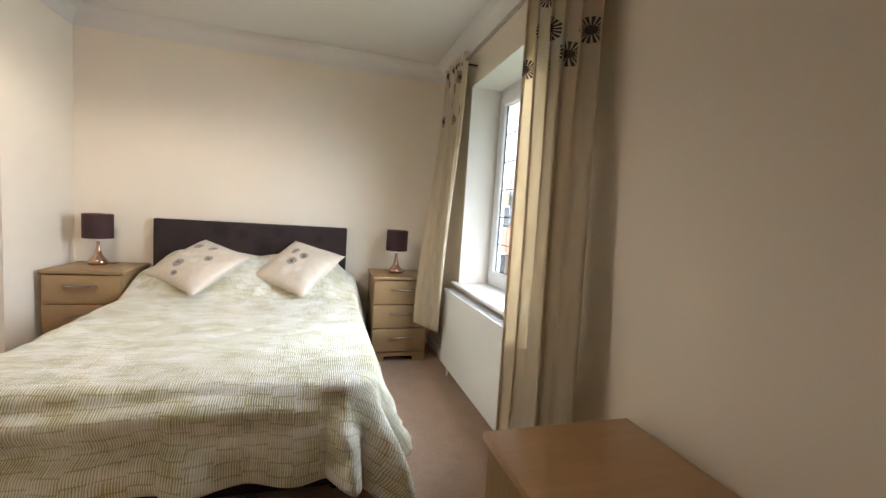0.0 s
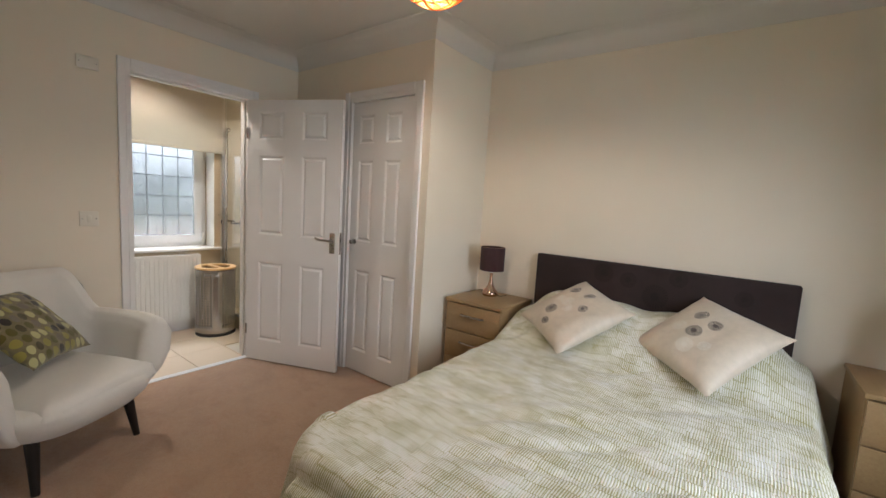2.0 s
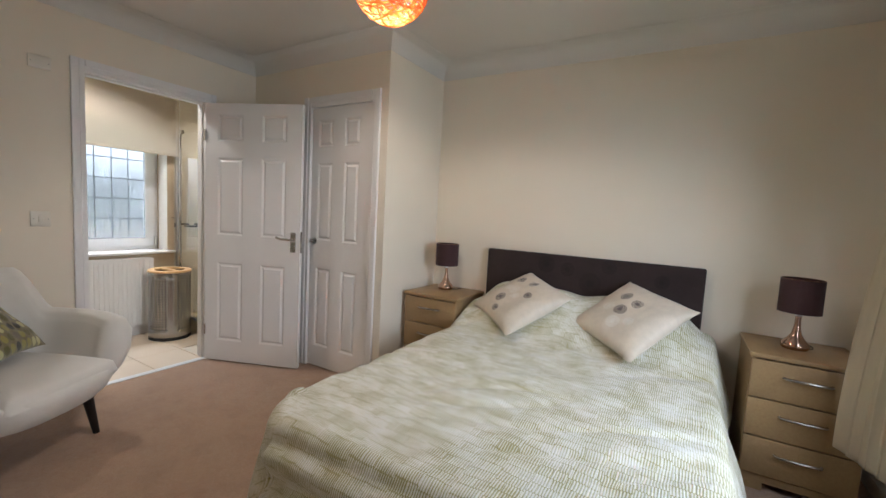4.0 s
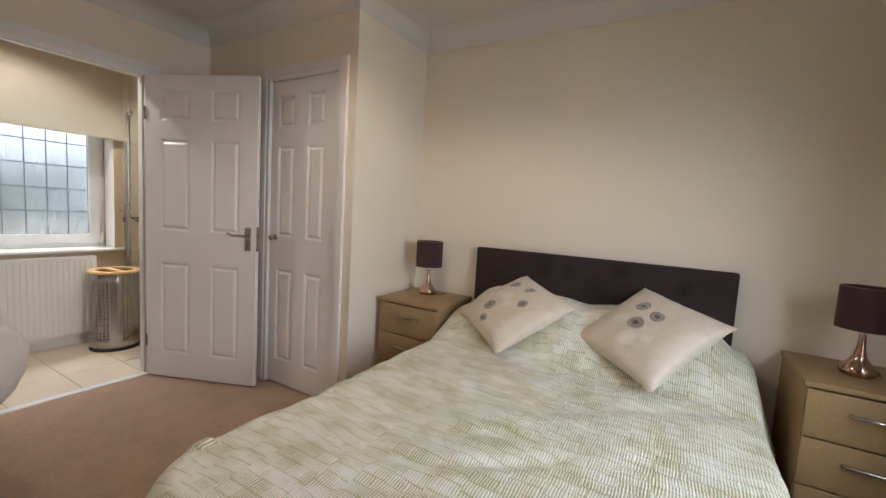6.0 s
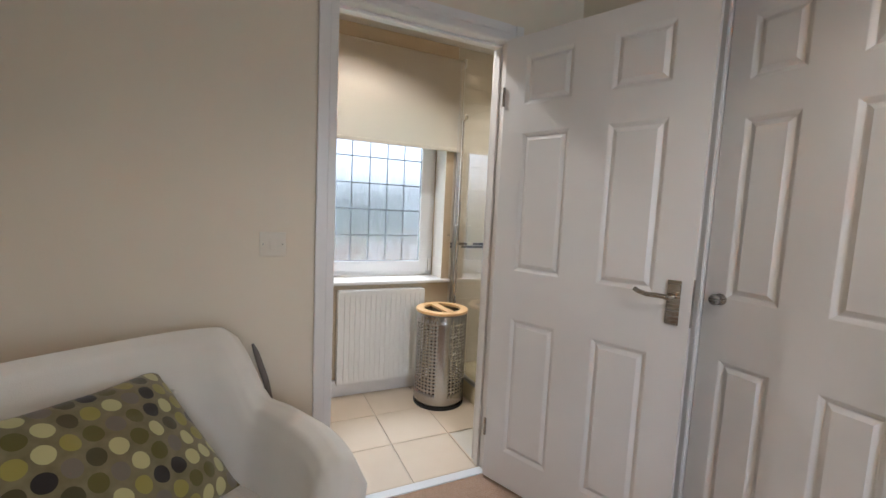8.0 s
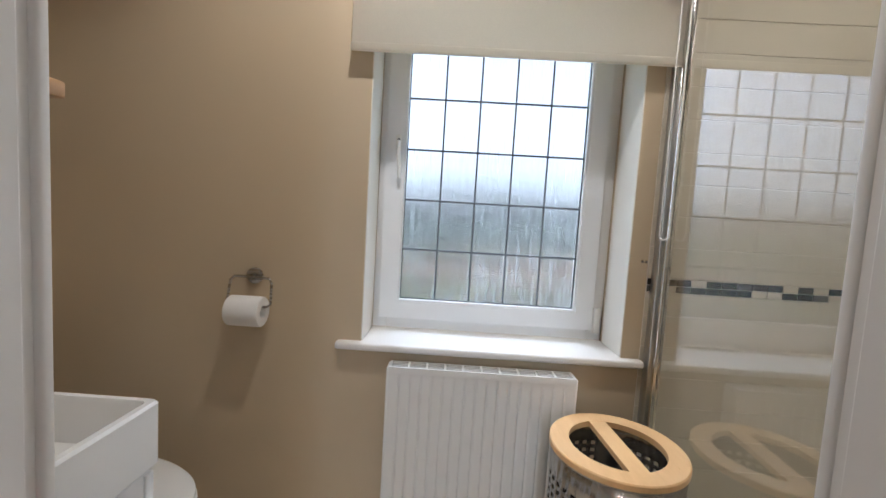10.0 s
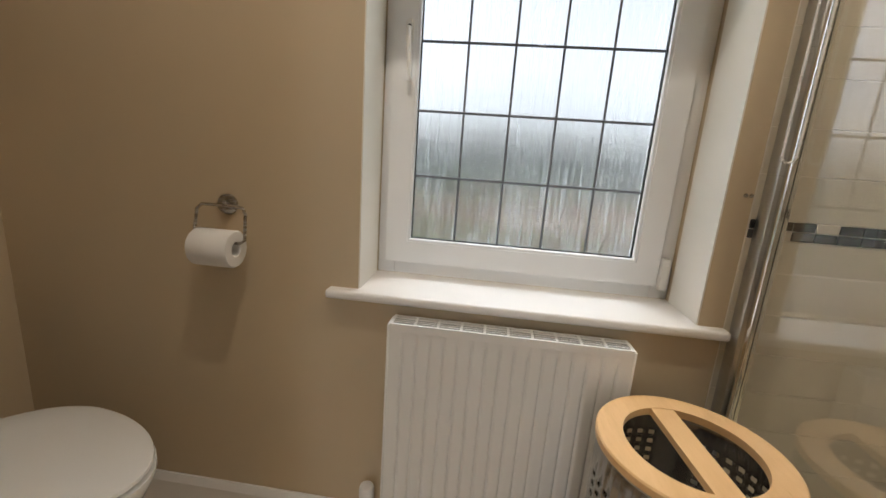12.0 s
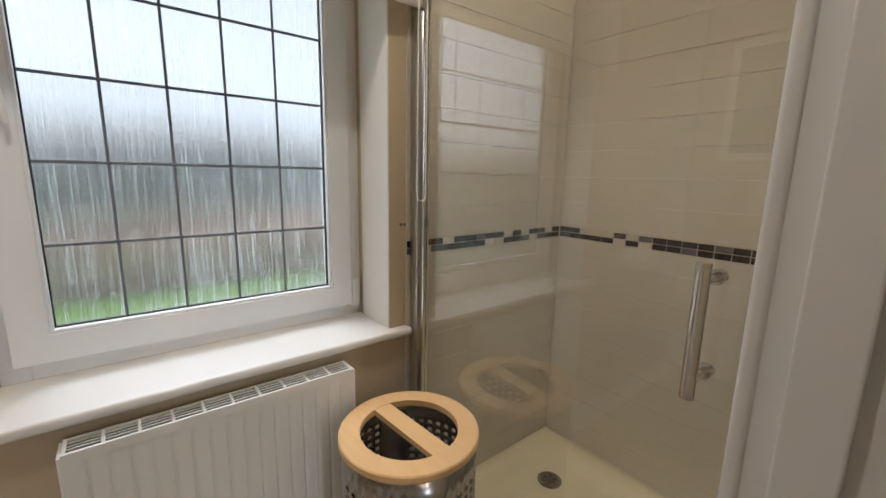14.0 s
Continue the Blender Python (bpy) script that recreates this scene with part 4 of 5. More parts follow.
def radiator(name, m, w, h, d, ribs, label):
    """Front at local y 0, back to +y; x along the wall, z from the bottom edge."""
    t = thing(name, m, label, "radiator")
    def face(u, v):
        x, z = 0.004 + u * (w - 0.008), 0.006 + v * (h - 0.024)
        if ribs:
            c = abs(math.sin(math.pi * ribs * u))
            inside = smooth_step(0.02, 0.05, v) * smooth_step(1.0, 0.955, v) * smooth_step(0.0, 0.02, u) * smooth_step(1.0, 0.98, u)
            return (x, 0.002 + 0.0055 * inside * smooth_step(0.42, 0.12, c), z)
        return (x, 0.002 + 0.0008 * noise.noise(Vector((x * 3, z * 3, 0))), z)
    n = max(20, ribs * 8)
    part("front_panel", grid(n, 40, face), M["radiator"], t, smooth=60)
    part("body", boxes((0.004, w - 0.004, 0.012, d - 0.02, 0.006, h - 0.03)), M["radiator"], t)
    for x0 in (0, w - 0.006):
        part("side_panel", box(x0, x0 + 0.006, 0.0, d, 0.0, h - 0.004, 0.002), M["radiator"], t, smooth=40)
    # grille on top: long slots in short groups
    groups = int(w / 0.055)
    part("grille_rail", boxes((0.006, w - 0.006, 0.0, 0.007, h - 0.02, h), (0.006, w - 0.006, d - 0.007, d, h - 0.02, h)), M["radiator"], t)
    bm = bmesh.new()
    for k in (1, 2, 3):
        y = 0.007 + (d - 0.014) * k / 4
        cuboid(bm, 0.007, w - 0.007, y - 0.0018, y + 0.0018, h - 0.0030, h - 0.0006)
    for i in range(groups + 1):
        x = 0.010 + (w - 0.020) * i / groups
        cuboid(bm, x - 0.003, x + 0.003, 0.007, d - 0.007, h - 0.0032, h - 0.0002)
    tagged(part("grille_slats", bm, M["radiator"], t), kind="stuff")
    # Dark block close under the slats paints the shade inside the radiator.
    part("grille_shadow_gap", box(0.007, w - 0.007, 0.0065, d - 0.0065, h - 0.029, h - 0.0050), M["divan"], t)
    for x0 in (0.12, w - 0.15):
        part("bracket", box(x0, x0 + 0.03, d - 0.002, d + 0.028, 0.1, h - 0.1), M["radiator"], t)
    return t


rad_a = radiator("radiator", pose(4.018, 1.10, 0.095, 0, 0, -90), 1.28, 0.55, 0.072, 0, "long white flat-fronted radiator under the bedroom window")
part("pipe", tube([(0.03, 0.05, 0.02), (0.03, 0.05, -0.095)], 0.008), M["radiator"], rad_a, smooth=50)
rad_b = radiator("radiator", pose(-0.955, 0.203, 0.10, 0, 0, 90), 0.585, 0.613, 0.06, 17, "white ribbed panel radiator under the bathroom window")
_v = lathe([(0.002, 0), (0.014, 0), (0.016, 0.02), (0.016, 0.035), (0.0205, 0.037), (0.021, 0.085), (0.018, 0.093), (0.002, 0.095)], 20)
part("valve", _v, M["white_plastic"], rad_b, "white thermostatic valve head", smooth=40, m=pose(-0.045, 0.03, 0.02))
part("valve_tail", tube([(-0.045, 0.03, -0.10), (-0.045, 0.03, 0.03), (0.0, 0.03, 0.03)], 0.008), M["chrome"], rad_b, smooth=50)


# curtains on one pole
def curtain(name, top_a, top_b, low_a, low_b, z_top, z_low, folds, label, belly=0.0, deep=0.042):
    """A pleated curtain between two lines: its upper ends at top_a, top_b, its hem at low_a, low_b."""
    ta, tb, la, lb = Vector(top_a), Vector(top_b), Vector(low_a), Vector(low_b)
    def fn(u, v):
        k = smooth_step(0, 1, 1 - v)
        a, b = ta.lerp(la, k), tb.lerp(lb, k)
        d = (b - a)
        nrm = Vector((d.y, -d.x)).normalized()
        p = a.lerp(b, u)
        ph = u * folds * 2 * math.pi + 2.6 * noise.noise(Vector((u * 4, v * 1.1, folds)))
        depth = deep * (0.75 + 0.35 * noise.noise(Vector((u * 3, v * 0.8, 2.0 + folds)))) * (1 - 0.25 * (1 - v))
        p = p + nrm * (depth * math.sin(ph) + belly * math.sin(math.pi * v) * (1 - u))
        p = p + d.normalized() * 0.010 * math.sin(2 * ph)
        return (p.x, p.y, z_low + (z_top - z_low) * v + 0.006 * math.sin(ph))
    ob = solo(name, grid(160, 60, fn), M["curtain"], label, "curtain", group="window curtains", smooth=80)
    md = ob.modifiers.new("thickness", "SOLIDIFY")
    md.thickness = 0.004
    return ob


curtain("curtain", (4.035, 1.44), (4.035, 0.985), (3.86, 1.335), (3.975, 1.02), 2.285, 0.33, 4.4, "cream eyelet curtain with brown dandelion print, drawn aside", deep=0.034)
curtain("curtain", (4.03, 0.09), (4.03, -0.44), (3.972, -0.05), (3.985, -0.54), 2.285, 0.17, 4.8, "cream eyelet curtain with brown dandelion print beside the chest", deep=0.042)
pole = thing("curtain_pole", pose(4.035, 0.3, 2.235), "dark metal curtain pole above the bedroom window", "curtain pole")
part("rod", tube([(0, 1.10, 0), (0, -1.05, 0)], 0.0125, 16), M["steel"], pole, smooth=50)
part("bracket", tube([(0.0, 0.72, -0.012), (0.03, 0.72, -0.02), (0.084, 0.72, -0.02)], 0.007), M["dark_metal"], pole, smooth=50)
part("bracket", tube([(0.0, -0.95, -0.012), (0.03, -0.95, -0.02), (0.084, -0.95, -0.02)], 0.007), M["dark_metal"], pole, smooth=50)
for y in (0.81, 0.865, 0.94, 1.01, 1.08, -0.23, -0.32, -0.41, -0.50, -0.59, -0.68):
    part("eyelet", tube([(0.021 * math.cos(a), y, 0.021 * math.sin(a)) for a in [2 * math.pi * k / 20 for k in range(20)]], 0.006, 8, True), M["dark_metal"], pole, "gunmetal eyelet ring", smooth=60)

chest = thing("chest", pose(3.60, -0.70, 0), "low oak chest with an amber wood top against the wall", "chest")
part("top", box(0.0, 0.49, -0.95, 0.0, 0.556, 0.58, 0.004, 3), M["oak_desk"], chest, smooth=40)
part("body", box(0.015, 0.485, -0.935, -0.012, 0.06, 0.556, 0.002), M["oak_up"], chest)
part("plinth", box(0.03, 0.48, -0.92, -0.03, 0.0, 0.06), M["oak_up"], chest)


def armchair(m):
    """Tub armchair, facing local +x, resting at z 0."""
    t = thing("armchair", m, "cream upholstered tub armchair with buttoned back and black legs", "armchair")
    hw, hd = 0.39, 0.30

    def path(s):
        """Plan of the shell from one arm's front round the back to the other's."""
        ln = 2 * s - 1
        a = ln * radians(126)
        x, y = -math.cos(a), math.sin(a)
        k = (abs(x) ** 3.6 + abs(y) ** 3.6) ** (-1 / 3.6)
        return x * k * hd * (1.0 if x < 0 else 1.34), y * k * hw, abs(ln)

    prof = [(0.50, -0.02, 0.0), (0.66, 0.00, 0.0), (0.78, 0.05, 0.0), (0.89, 0.16, 0.0), (0.97, 0.29, 0.05), (1.05, 0.55, 0.5), (1.055, 0.82, 0.9), (0.985, 0.985, 1.0), (0.90, 1.02, 1.0), (0.815, 0.975, 1.0), (0.775, 0.86, 0.9), (0.745, 0.5, 0.5), (0.72, 0.25, 0.1), (0.60, 0.22, 0.0)]
    def fn(u, v):
        s = u
        x, y, e = path(s)
        i = v * (len(prof) - 1)
        k = min(int(i), len(prof) - 2)
        f = i - k
        p = [a + (b - a) * f for a, b in zip(prof[k], prof[k + 1])]
        top = 0.612 + 0.223 * (1 - smooth_step(0.36, 0.51, e))
        top -= 0.018 * smooth_step(0.80, 1.0, e) ** 1.5
        z = 0.215 + p[1] * (top - 0.215)
        rake = -0.05 * (1 - smooth_step(0.3, 0.6, e)) * p[1]
        lat = 1 + 0.10 * p[1] * smooth_step(0.3, 0.6, e)
        return (x * p[0] + rake, y * p[0] * lat, z)
    bm = grid(72, 52, fn)
    # close both arm fronts
    bm.verts.ensure_lookup_table()
    ends = [[bm.verts[edge_ring * 53 + j] for j in range(53)] for edge_ring in (0, 72)]
    for loop in ends:
        mid = sum((v.co for v in loop), Vector()) / 53
        ring = loop
        for f, ahead in ((0.955, 0.016), (0.84, 0.031), (0.5, 0.041)):
            inner = [bm.verts.new(mid + (v.co - mid) * f + Vector((ahead, 0, 0))) for v in loop]
            for k in range(53):
                l = (k + 1) % 53
                bm.faces.new((ring[k], ring[l], inner[l], inner[k]))
            ring = inner
        c = bm.verts.new(mid + Vector((0.048, 0, 0)))
        for a, b in zip(ring, ring[1:] + ring[:1]):
            bm.faces.new((a, b, c))
    bmesh.ops.recalc_face_normals(bm, faces=bm.faces[:])
    part("shell", bm, M["chair_cloth"], t, smooth=70)

    def pad(u, v):
        a, b = 2 * u - 1, 2 * v - 1
        rx = 0.315 * (1 - 0.05 * b * b)
        ry = 0.275
        edge = max(0.0, 1 - max(abs(a), abs(b)) ** 6)
        return (0.045 + a * rx, b * ry * (1 - 0.06 * a * a), 0.345 + 0.078 * edge ** 0.35 + 0.012 * (1 - a * a) * (1 - b * b))
    part("seat", grid(40, 40, pad), M["chair_cloth"], t, smooth=70)
    bm = bmesh.new()
    rings = []
    for hx, hy, z in ((0.16, 0.16, 0.208), (0.235, 0.225, 0.212), (0.285, 0.28, 0.232), (0.322, 0.325, 0.272), (0.342, 0.355, 0.325), (0.338, 0.36, 0.365), (0.31, 0.335, 0.382)):
        ring = []
        for i in range(48):
            a = 2 * math.pi * i / 48
            c, q = math.cos(a), math.sin(a)
            k = (abs(c) ** 3.2 + abs(q) ** 3.2) ** (-1 / 3.2)
            ring.append(bm.verts.new((0.025 + c * k * hx, q * k * hy, z)))
        rings.append(ring)
    for ra, rb in zip(rings, rings[1:]):
        for i in range(48):
            bm.faces.new((ra[i], ra[(i + 1) % 48], rb[(i + 1) % 48], rb[i]))
    bm.faces.new(list(reversed(rings[0])))
    bm.faces.new(rings[-1])
    part("seat_frame", bm, M["chair_cloth"], t, smooth=70)
    for x, y, dx, dy in ((0.205, -0.215, 0.035, -0.02), (0.205, 0.215, 0.035, 0.02), (-0.195, -0.16, -0.06, -0.02), (-0.195, 0.16, -0.06, 0.02)):
        bm = bmesh.new()
        rings = []
        for r, zz, k in ((0.015, 0.0, 1.0), (0.027, 0.235, 0.0)):
            rings.append([bm.verts.new((x + dx * k + r * math.cos(a), y + dy * k + r * math.sin(a), zz)) for a in [2 * math.pi * i / 16 for i in range(16)]])
        for i in range(16):
            bm.faces.new((rings[0][i], rings[0][(i + 1) % 16], rings[1][(i + 1) % 16], rings[1][i]))
        bm.faces.new(rings[0])
        bm.faces.new(rings[1])
        part("leg", bm, M["black_wood"], t, "tapered black wooden leg", smooth=40)
    for y, z in ((-0.15, 0.68), (0.0, 0.69), (0.15, 0.68), (-0.075, 0.56), (0.075, 0.56), (0.2, 0.58), (-0.2, 0.58)):
        b = lathe([(0.001, 0.008), (0.007, 0.007), (0.012, 0.003), (0.013, -0.003), (0.001, -0.004)], 16)
        part("button", b, M["chair_cloth"], t, smooth=60, m=pose(-0.236 - 0.13 * (z - 0.5), y, z, 0, 80, 0))
    return t


CH = pose(0.525, -0.503, 0, 0, 0, 28)
armchair(CH)
cushion("cushion", axes_pose((0.49, -0.556, 0.632), (-0.447, 0.314, -0.06), (-0.254, -0.177, 0.272)) @ Matrix.Diagonal((1.13, 1.0, 1.0, 1.0)), 0.208, 0.062, M["dots"], "green and brown dotted scatter cushion on the armchair", 12)

def stick():
    """A flat tapered bar that leans on the wall, with a slanted tip."""
    bm = bmesh.new()
    rings = []
    for y, z, a, b in ((-0.12, 0.0, 0.009, 0.007), (-0.235, 0.60, 0.010, 0.008), (-0.246, 0.635, 0.0105, 0.008), (-0.268, 0.71, 0.009, 0.007), (-0.280, 0.742, 0.004, 0.005)):
        x = 0.022 + 0.028 * (1 - z / 0.75)
        rings.append([bm.verts.new((x + b * math.cos(t), y + a * math.sin(t), z + 0.35 * a * math.sin(t) * (z > 0))) for t in [2 * math.pi * k / 12 for k in range(12)]])
    for p, q in zip(rings, rings[1:]):
        for k in range(12):
            bm.faces.new((p[k], p[(k + 1) % 12], q[(k + 1) % 12], q[k]))
    bm.faces.new(rings[0])
    bm.faces.new(rings[-1])
    return bm


solo("walking_stick", stick(), M["grey_wood"], "thin worn grey stick leaning on the wall behind the armchair", "stick", smooth=50)


def wall_plate(name, m, w, h, label, category, rockers):
    t = thing(name, m, label, category)
    part("plate", box(-w / 2, w / 2, -0.009, 0.0, -h / 2, h / 2, 0.003), M["cream_plastic"], t, smooth=40)
    for x in rockers:
        part("rocker", box(x - 0.011, x + 0.011, -0.0125, -0.008, -0.02, 0.02, 0.002), M["cream_plastic"], t, smooth=40)
    for x in (-w / 2 + 0.012, w / 2 - 0.012):
        b = lathe([(0.001, 0), (0.003, 0), (0.003, 0.001), (0.001, 0.0012)], 10)
        bmesh.ops.rotate(b, matrix=Matrix.Rotation(radians(90), 3, "X"), verts=b.verts)
        part("screw", b, M["steel"], t, m=pose(x, -0.009, 0))
    return t


wall_plate("light_switch", pose(0.0, -0.215, 1.10, 0, 0, 90), 0.088, 0.088, "white plastic light switch beside the bathroom doorway", "light switch", (0.0,))
wall_plate("wall_sensor", pose(0.0, -0.20, 1.985, 0, 0, 90), 0.10, 0.07, "small white sensor box high on the wall", "sensor", ())
wall_plate("wall_socket", pose(0.766, SY, 0.54, 0, 0, 180), 0.146, 0.088, "white double wall socket behind the armchair", "socket", (-0.03, 0.03))

# pendant: a ball of rattan hoops
pend = thing("pendant_lamp", pose(2.03, 0.40, TOP), "glowing orange rattan ball pendant lamp", "pendant lamp")
rng = random.Random(4)
_r = 0.165
for k in range(46):
    ax = Vector((rng.gauss(0, 1), rng.gauss(0, 1), rng.gauss(0, 1))).normalized()
    e1 = ax.orthogonal().normalized()
    e2 = ax.cross(e1)
    rr = _r * (0.985 + 0.03 * rng.random())
    hoop = tube([rr * (math.cos(a) * e1 + math.sin(a) * e2) + Vector((0, 0, -0.195)) for a in [2 * math.pi * i / 36 for i in range(36)]], 0.0032, 5, True)
    part("rattan_hoop", hoop, M["rattan"], pend, "orange rattan hoop" if k == 0 else "", smooth=60)
part("ceiling_rose", lathe([(0.001, -0.022), (0.03, -0.022), (0.045, -0.008), (0.046, 0.0), (0.001, 0.0)], 28), M["white_plastic"], pend, smooth=50)
part("lamp_holder", lathe([(0.001, -0.14), (0.019, -0.14), (0.019, -0.10), (0.006, -0.09), (0.006, -0.02), (0.001, -0.02)], 20), M["white_plastic"], pend, smooth=50)
_b = lathe([(0.001, -0.175), (0.012, -0.173), (0.019, -0.160), (0.016, -0.146), (0.012, -0.141), (0.001, -0.1405)], 20)
part("bulb", _b, M["bulb"], pend, "lit warm bulb", smooth=60)


# ---- bathroom things ----
basin = thing("wash_basin", pose(-0.12, -0.08, 0), "white rectangular ceramic basin on a white vanity unit", "basin")
BWID, BDEP = 0.45, 0.262   # along -y and along -x


def basin_mesh():
    """Rectangular bowl; local x from -BDEP to 0 at the wall, y from -BWID to 0."""
    bm = bmesh.new()
    def ring(x0, x1, y0, y1, z, r, n=6):
        out = []
        for cx, cy, a0 in ((x1 - r, y1 - r, 0), (x0 + r, y1 - r, 90), (x0 + r, y0 + r, 180), (x1 - r, y0 + r, 270)):
            for k in range(n + 1):
                a = radians(a0 + 90 * k / n)
                out.append(bm.verts.new((cx + r * math.cos(a), cy + r * math.sin(a), z)))
        return out
    rs = [ring(-BDEP + 0.01, -0.005, -BWID + 0.01, -0.01, 0.742, 0.01), ring(-BDEP, 0.0, -BWID, 0.0, 0.750, 0.012), ring(-BDEP, 0.0, -BWID, 0.0, 0.850, 0.012), ring(-BDEP + 0.004, -0.004, -BWID + 0.004, -0.004, 0.8545, 0.010),
          ring(-BDEP + 0.013, -0.05, -BWID + 0.105, -0.013, 0.8545, 0.012), ring(-BDEP + 0.017, -0.054, -BWID + 0.109, -0.017, 0.848, 0.012), ring(-BDEP + 0.030, -0.066, -BWID + 0.16, -0.035, 0.785, 0.03), ring(-BDEP + 0.06, -0.09, -BWID + 0.20, -0.075, 0.765, 0.03)]
    for a, b in zip(rs, rs[1:]):
        n = len(a)
        for i in range(n):
            bm.faces.new((a[i], a[(i + 1) % n], b[(i + 1) % n], b[i]))
    bm.faces.new(rs[-1])
    bm.faces.new(list(reversed(rs[0])))
    return bm


part("bowl", basin_mesh(), M["ceramic"], basin, "white glazed rectangular bowl", smooth=35)
part("waste", lathe([(0.001, 0.012), (0.020, 0.012), (0.0215, 0.010), (0.0215, 0.006), (0.031, 0.005), (0.033, 0.001), (0.001, 0.0)], 28), M["alu"], basin, "grey metal plug waste", smooth=50, m=pose(-0.145, -0.205, 0.765))
part("cabinet", box(-BDEP + 0.028, -0.003, -BWID + 0.012, -0.008, 0.06, 0.742, 0.002), M["upvc"], basin, "white vanity cabinet")
part("cabinet_door", box(-BDEP + 0.006, -BDEP + 0.025, -BWID + 0.012, -0.008, 0.06, 0.735, 0.0025), M["upvc"], basin, smooth=40)
part("plinth", box(-BDEP + 0.06, -0.003, -BWID + 0.02, -0.02, -0.005, 0.06), M["upvc"], basin)
_tap = tube([(0, 0, 0), (0, 0, 0.075), (-0.006, 0, 0.088), (-0.03, 0, 0.095), (-0.09, 0, 0.088)], 0.011, 14)
part("tap", _tap, M["chrome"], basin, "chrome mixer tap", smooth=50, m=pose(-0.062, -BWID + 0.055, 0.8545, 0, 0, 60))
part("tap_lever", tube([(0, 0, 0.085), (0.006, 0, 0.11), (0.035, 0, 0.125)], 0.006, 10), M["chrome"], basin, smooth=50, m=pose(-0.062, -BWID + 0.055, 0.8545, 0, 0, 60))

solo("wall_shelf", box(-0.22, -0.1215, -0.50, -0.078, 1.288, 1.308, 0.003), M["shelf_wood"], "short honey pine shelf above the wash basin", "shelf", smooth=40)

wc = thing("toilet", pose(-0.675, BS, 0), "white close-coupled ceramic toilet with lid down", "toilet")


def egg(z, sx, sy0, sy1, cy, n=40, dz=0.0):
    return [(sx * math.cos(a) * (1 - 0.10 * max(0.0, math.sin(a))), cy + (sy1 if math.sin(a) > 0 else sy0) * math.sin(a), z) for a in [2 * math.pi * k / n for k in range(n)]]


def stack(rings):
    bm = bmesh.new()
    rs = [[bm.verts.new(p) for p in r] for r in rings]
    n = len(rs[0])
    for a, b in zip(rs, rs[1:]):
        for i in range(n):
            bm.faces.new((a[i], a[(i + 1) % n], b[(i + 1) % n], b[i]))
    bm.faces.new(list(reversed(rs[0])))
    bm.faces.new(rs[-1])
    return bm


part("pan", stack([egg(-0.005, 0.11, 0.20, 0.18, 0.30), egg(0.03, 0.105, 0.20, 0.175, 0.30), egg(0.13, 0.09, 0.20, 0.17, 0.30), egg(0.21, 0.105, 0.20, 0.20, 0.33), egg(0.29, 0.145, 0.20, 0.25, 0.38), egg(0.36, 0.175, 0.20, 0.275, 0.41), egg(0.395, 0.182, 0.20, 0.283, 0.42), egg(0.405, 0.178, 0.20, 0.28, 0.42)]), M["ceramic"], wc, smooth=50)
part("seat", stack([egg(0.4055, 0.165, 0.18, 0.262, 0.425), egg(0.411, 0.186, 0.195, 0.284, 0.425), egg(0.422, 0.186, 0.195, 0.284, 0.425), egg(0.4255, 0.168, 0.178, 0.262, 0.425)]), M["ceramic"], wc, smooth=50)
part("lid", stack([egg(0.4265, 0.166, 0.178, 0.258, 0.425), egg(0.431, 0.180, 0.192, 0.276, 0.425), egg(0.4335, 0.184, 0.195, 0.281, 0.425), egg(0.441, 0.183, 0.195, 0.279, 0.425), egg(0.4465, 0.170, 0.18, 0.262, 0.425), egg(0.449, 0.10, 0.11, 0.15, 0.425)]), M["ceramic"], wc, "closed white lid", smooth=50)
for x in (-0.07, 0.07):
    part("hinge", tube([(x - 0.02, 0.225, 0.425), (x + 0.02, 0.225, 0.425)], 0.011, 12), M["white_plastic"], wc, smooth=50)
part("pan_shelf", box(-0.16, 0.16, 0.005, 0.26, 0.30, 0.404, 0.03, 3), M["ceramic"], wc, smooth=50)


def bow(z, w, d, n=24):
    """Cistern outline with a bowed front."""
    pts = [(-w, 0.006), (w, 0.006)]
    for k in range(n + 1):
        a = math.pi * k / n
        c, s = math.cos(a), math.sin(a)
        pts.append((w * math.copysign(abs(c) ** 0.55, c), 0.05 + (d - 0.05) * abs(s) ** 0.45))
    return [(x, y, z) for x, y in pts]


part("cistern", stack([bow(0.405, 0.155, 0.15), bow(0.43, 0.165, 0.165), bow(0.60, 0.18, 0.18), bow(0.755, 0.186, 0.188)]), M["ceramic"], wc, smooth=40)
part("cistern_lid", stack([bow(0.757, 0.192, 0.196), bow(0.762, 0.197, 0.201), bow(0.785, 0.197, 0.201), bow(0.798, 0.188, 0.192), bow(0.802, 0.16, 0.16)]), M["ceramic"], wc, smooth=40)
part("flush_button", lathe([(0.001, 0.0), (0.031, 0.0), (0.031, 0.004), (0.028, 0.006), (0.022, 0.0055), (0.0, 0.005)], 28), M["chrome"], wc, "oval chrome flush button", smooth=50, m=pose(0.0, 0.10, 0.802) @ Matrix.Diagonal((1.0, 0.72, 1, 1)))

cab = thing("bathroom_cabinet", pose(-0.686, BS, 1.305), "white wall cabinet with dark mirrored door and pine base board", "cabinet")
part("base_board", box(-0.174, 0.174, 0.002, 0.162, 0.0, 0.018, 0.004), M["shelf_wood"], cab, "honey pine base board", smooth=40)
part("body", box(-0.152, 0.152, 0.002, 0.130, 0.018, 0.60, 0.002), M["upvc"], cab)
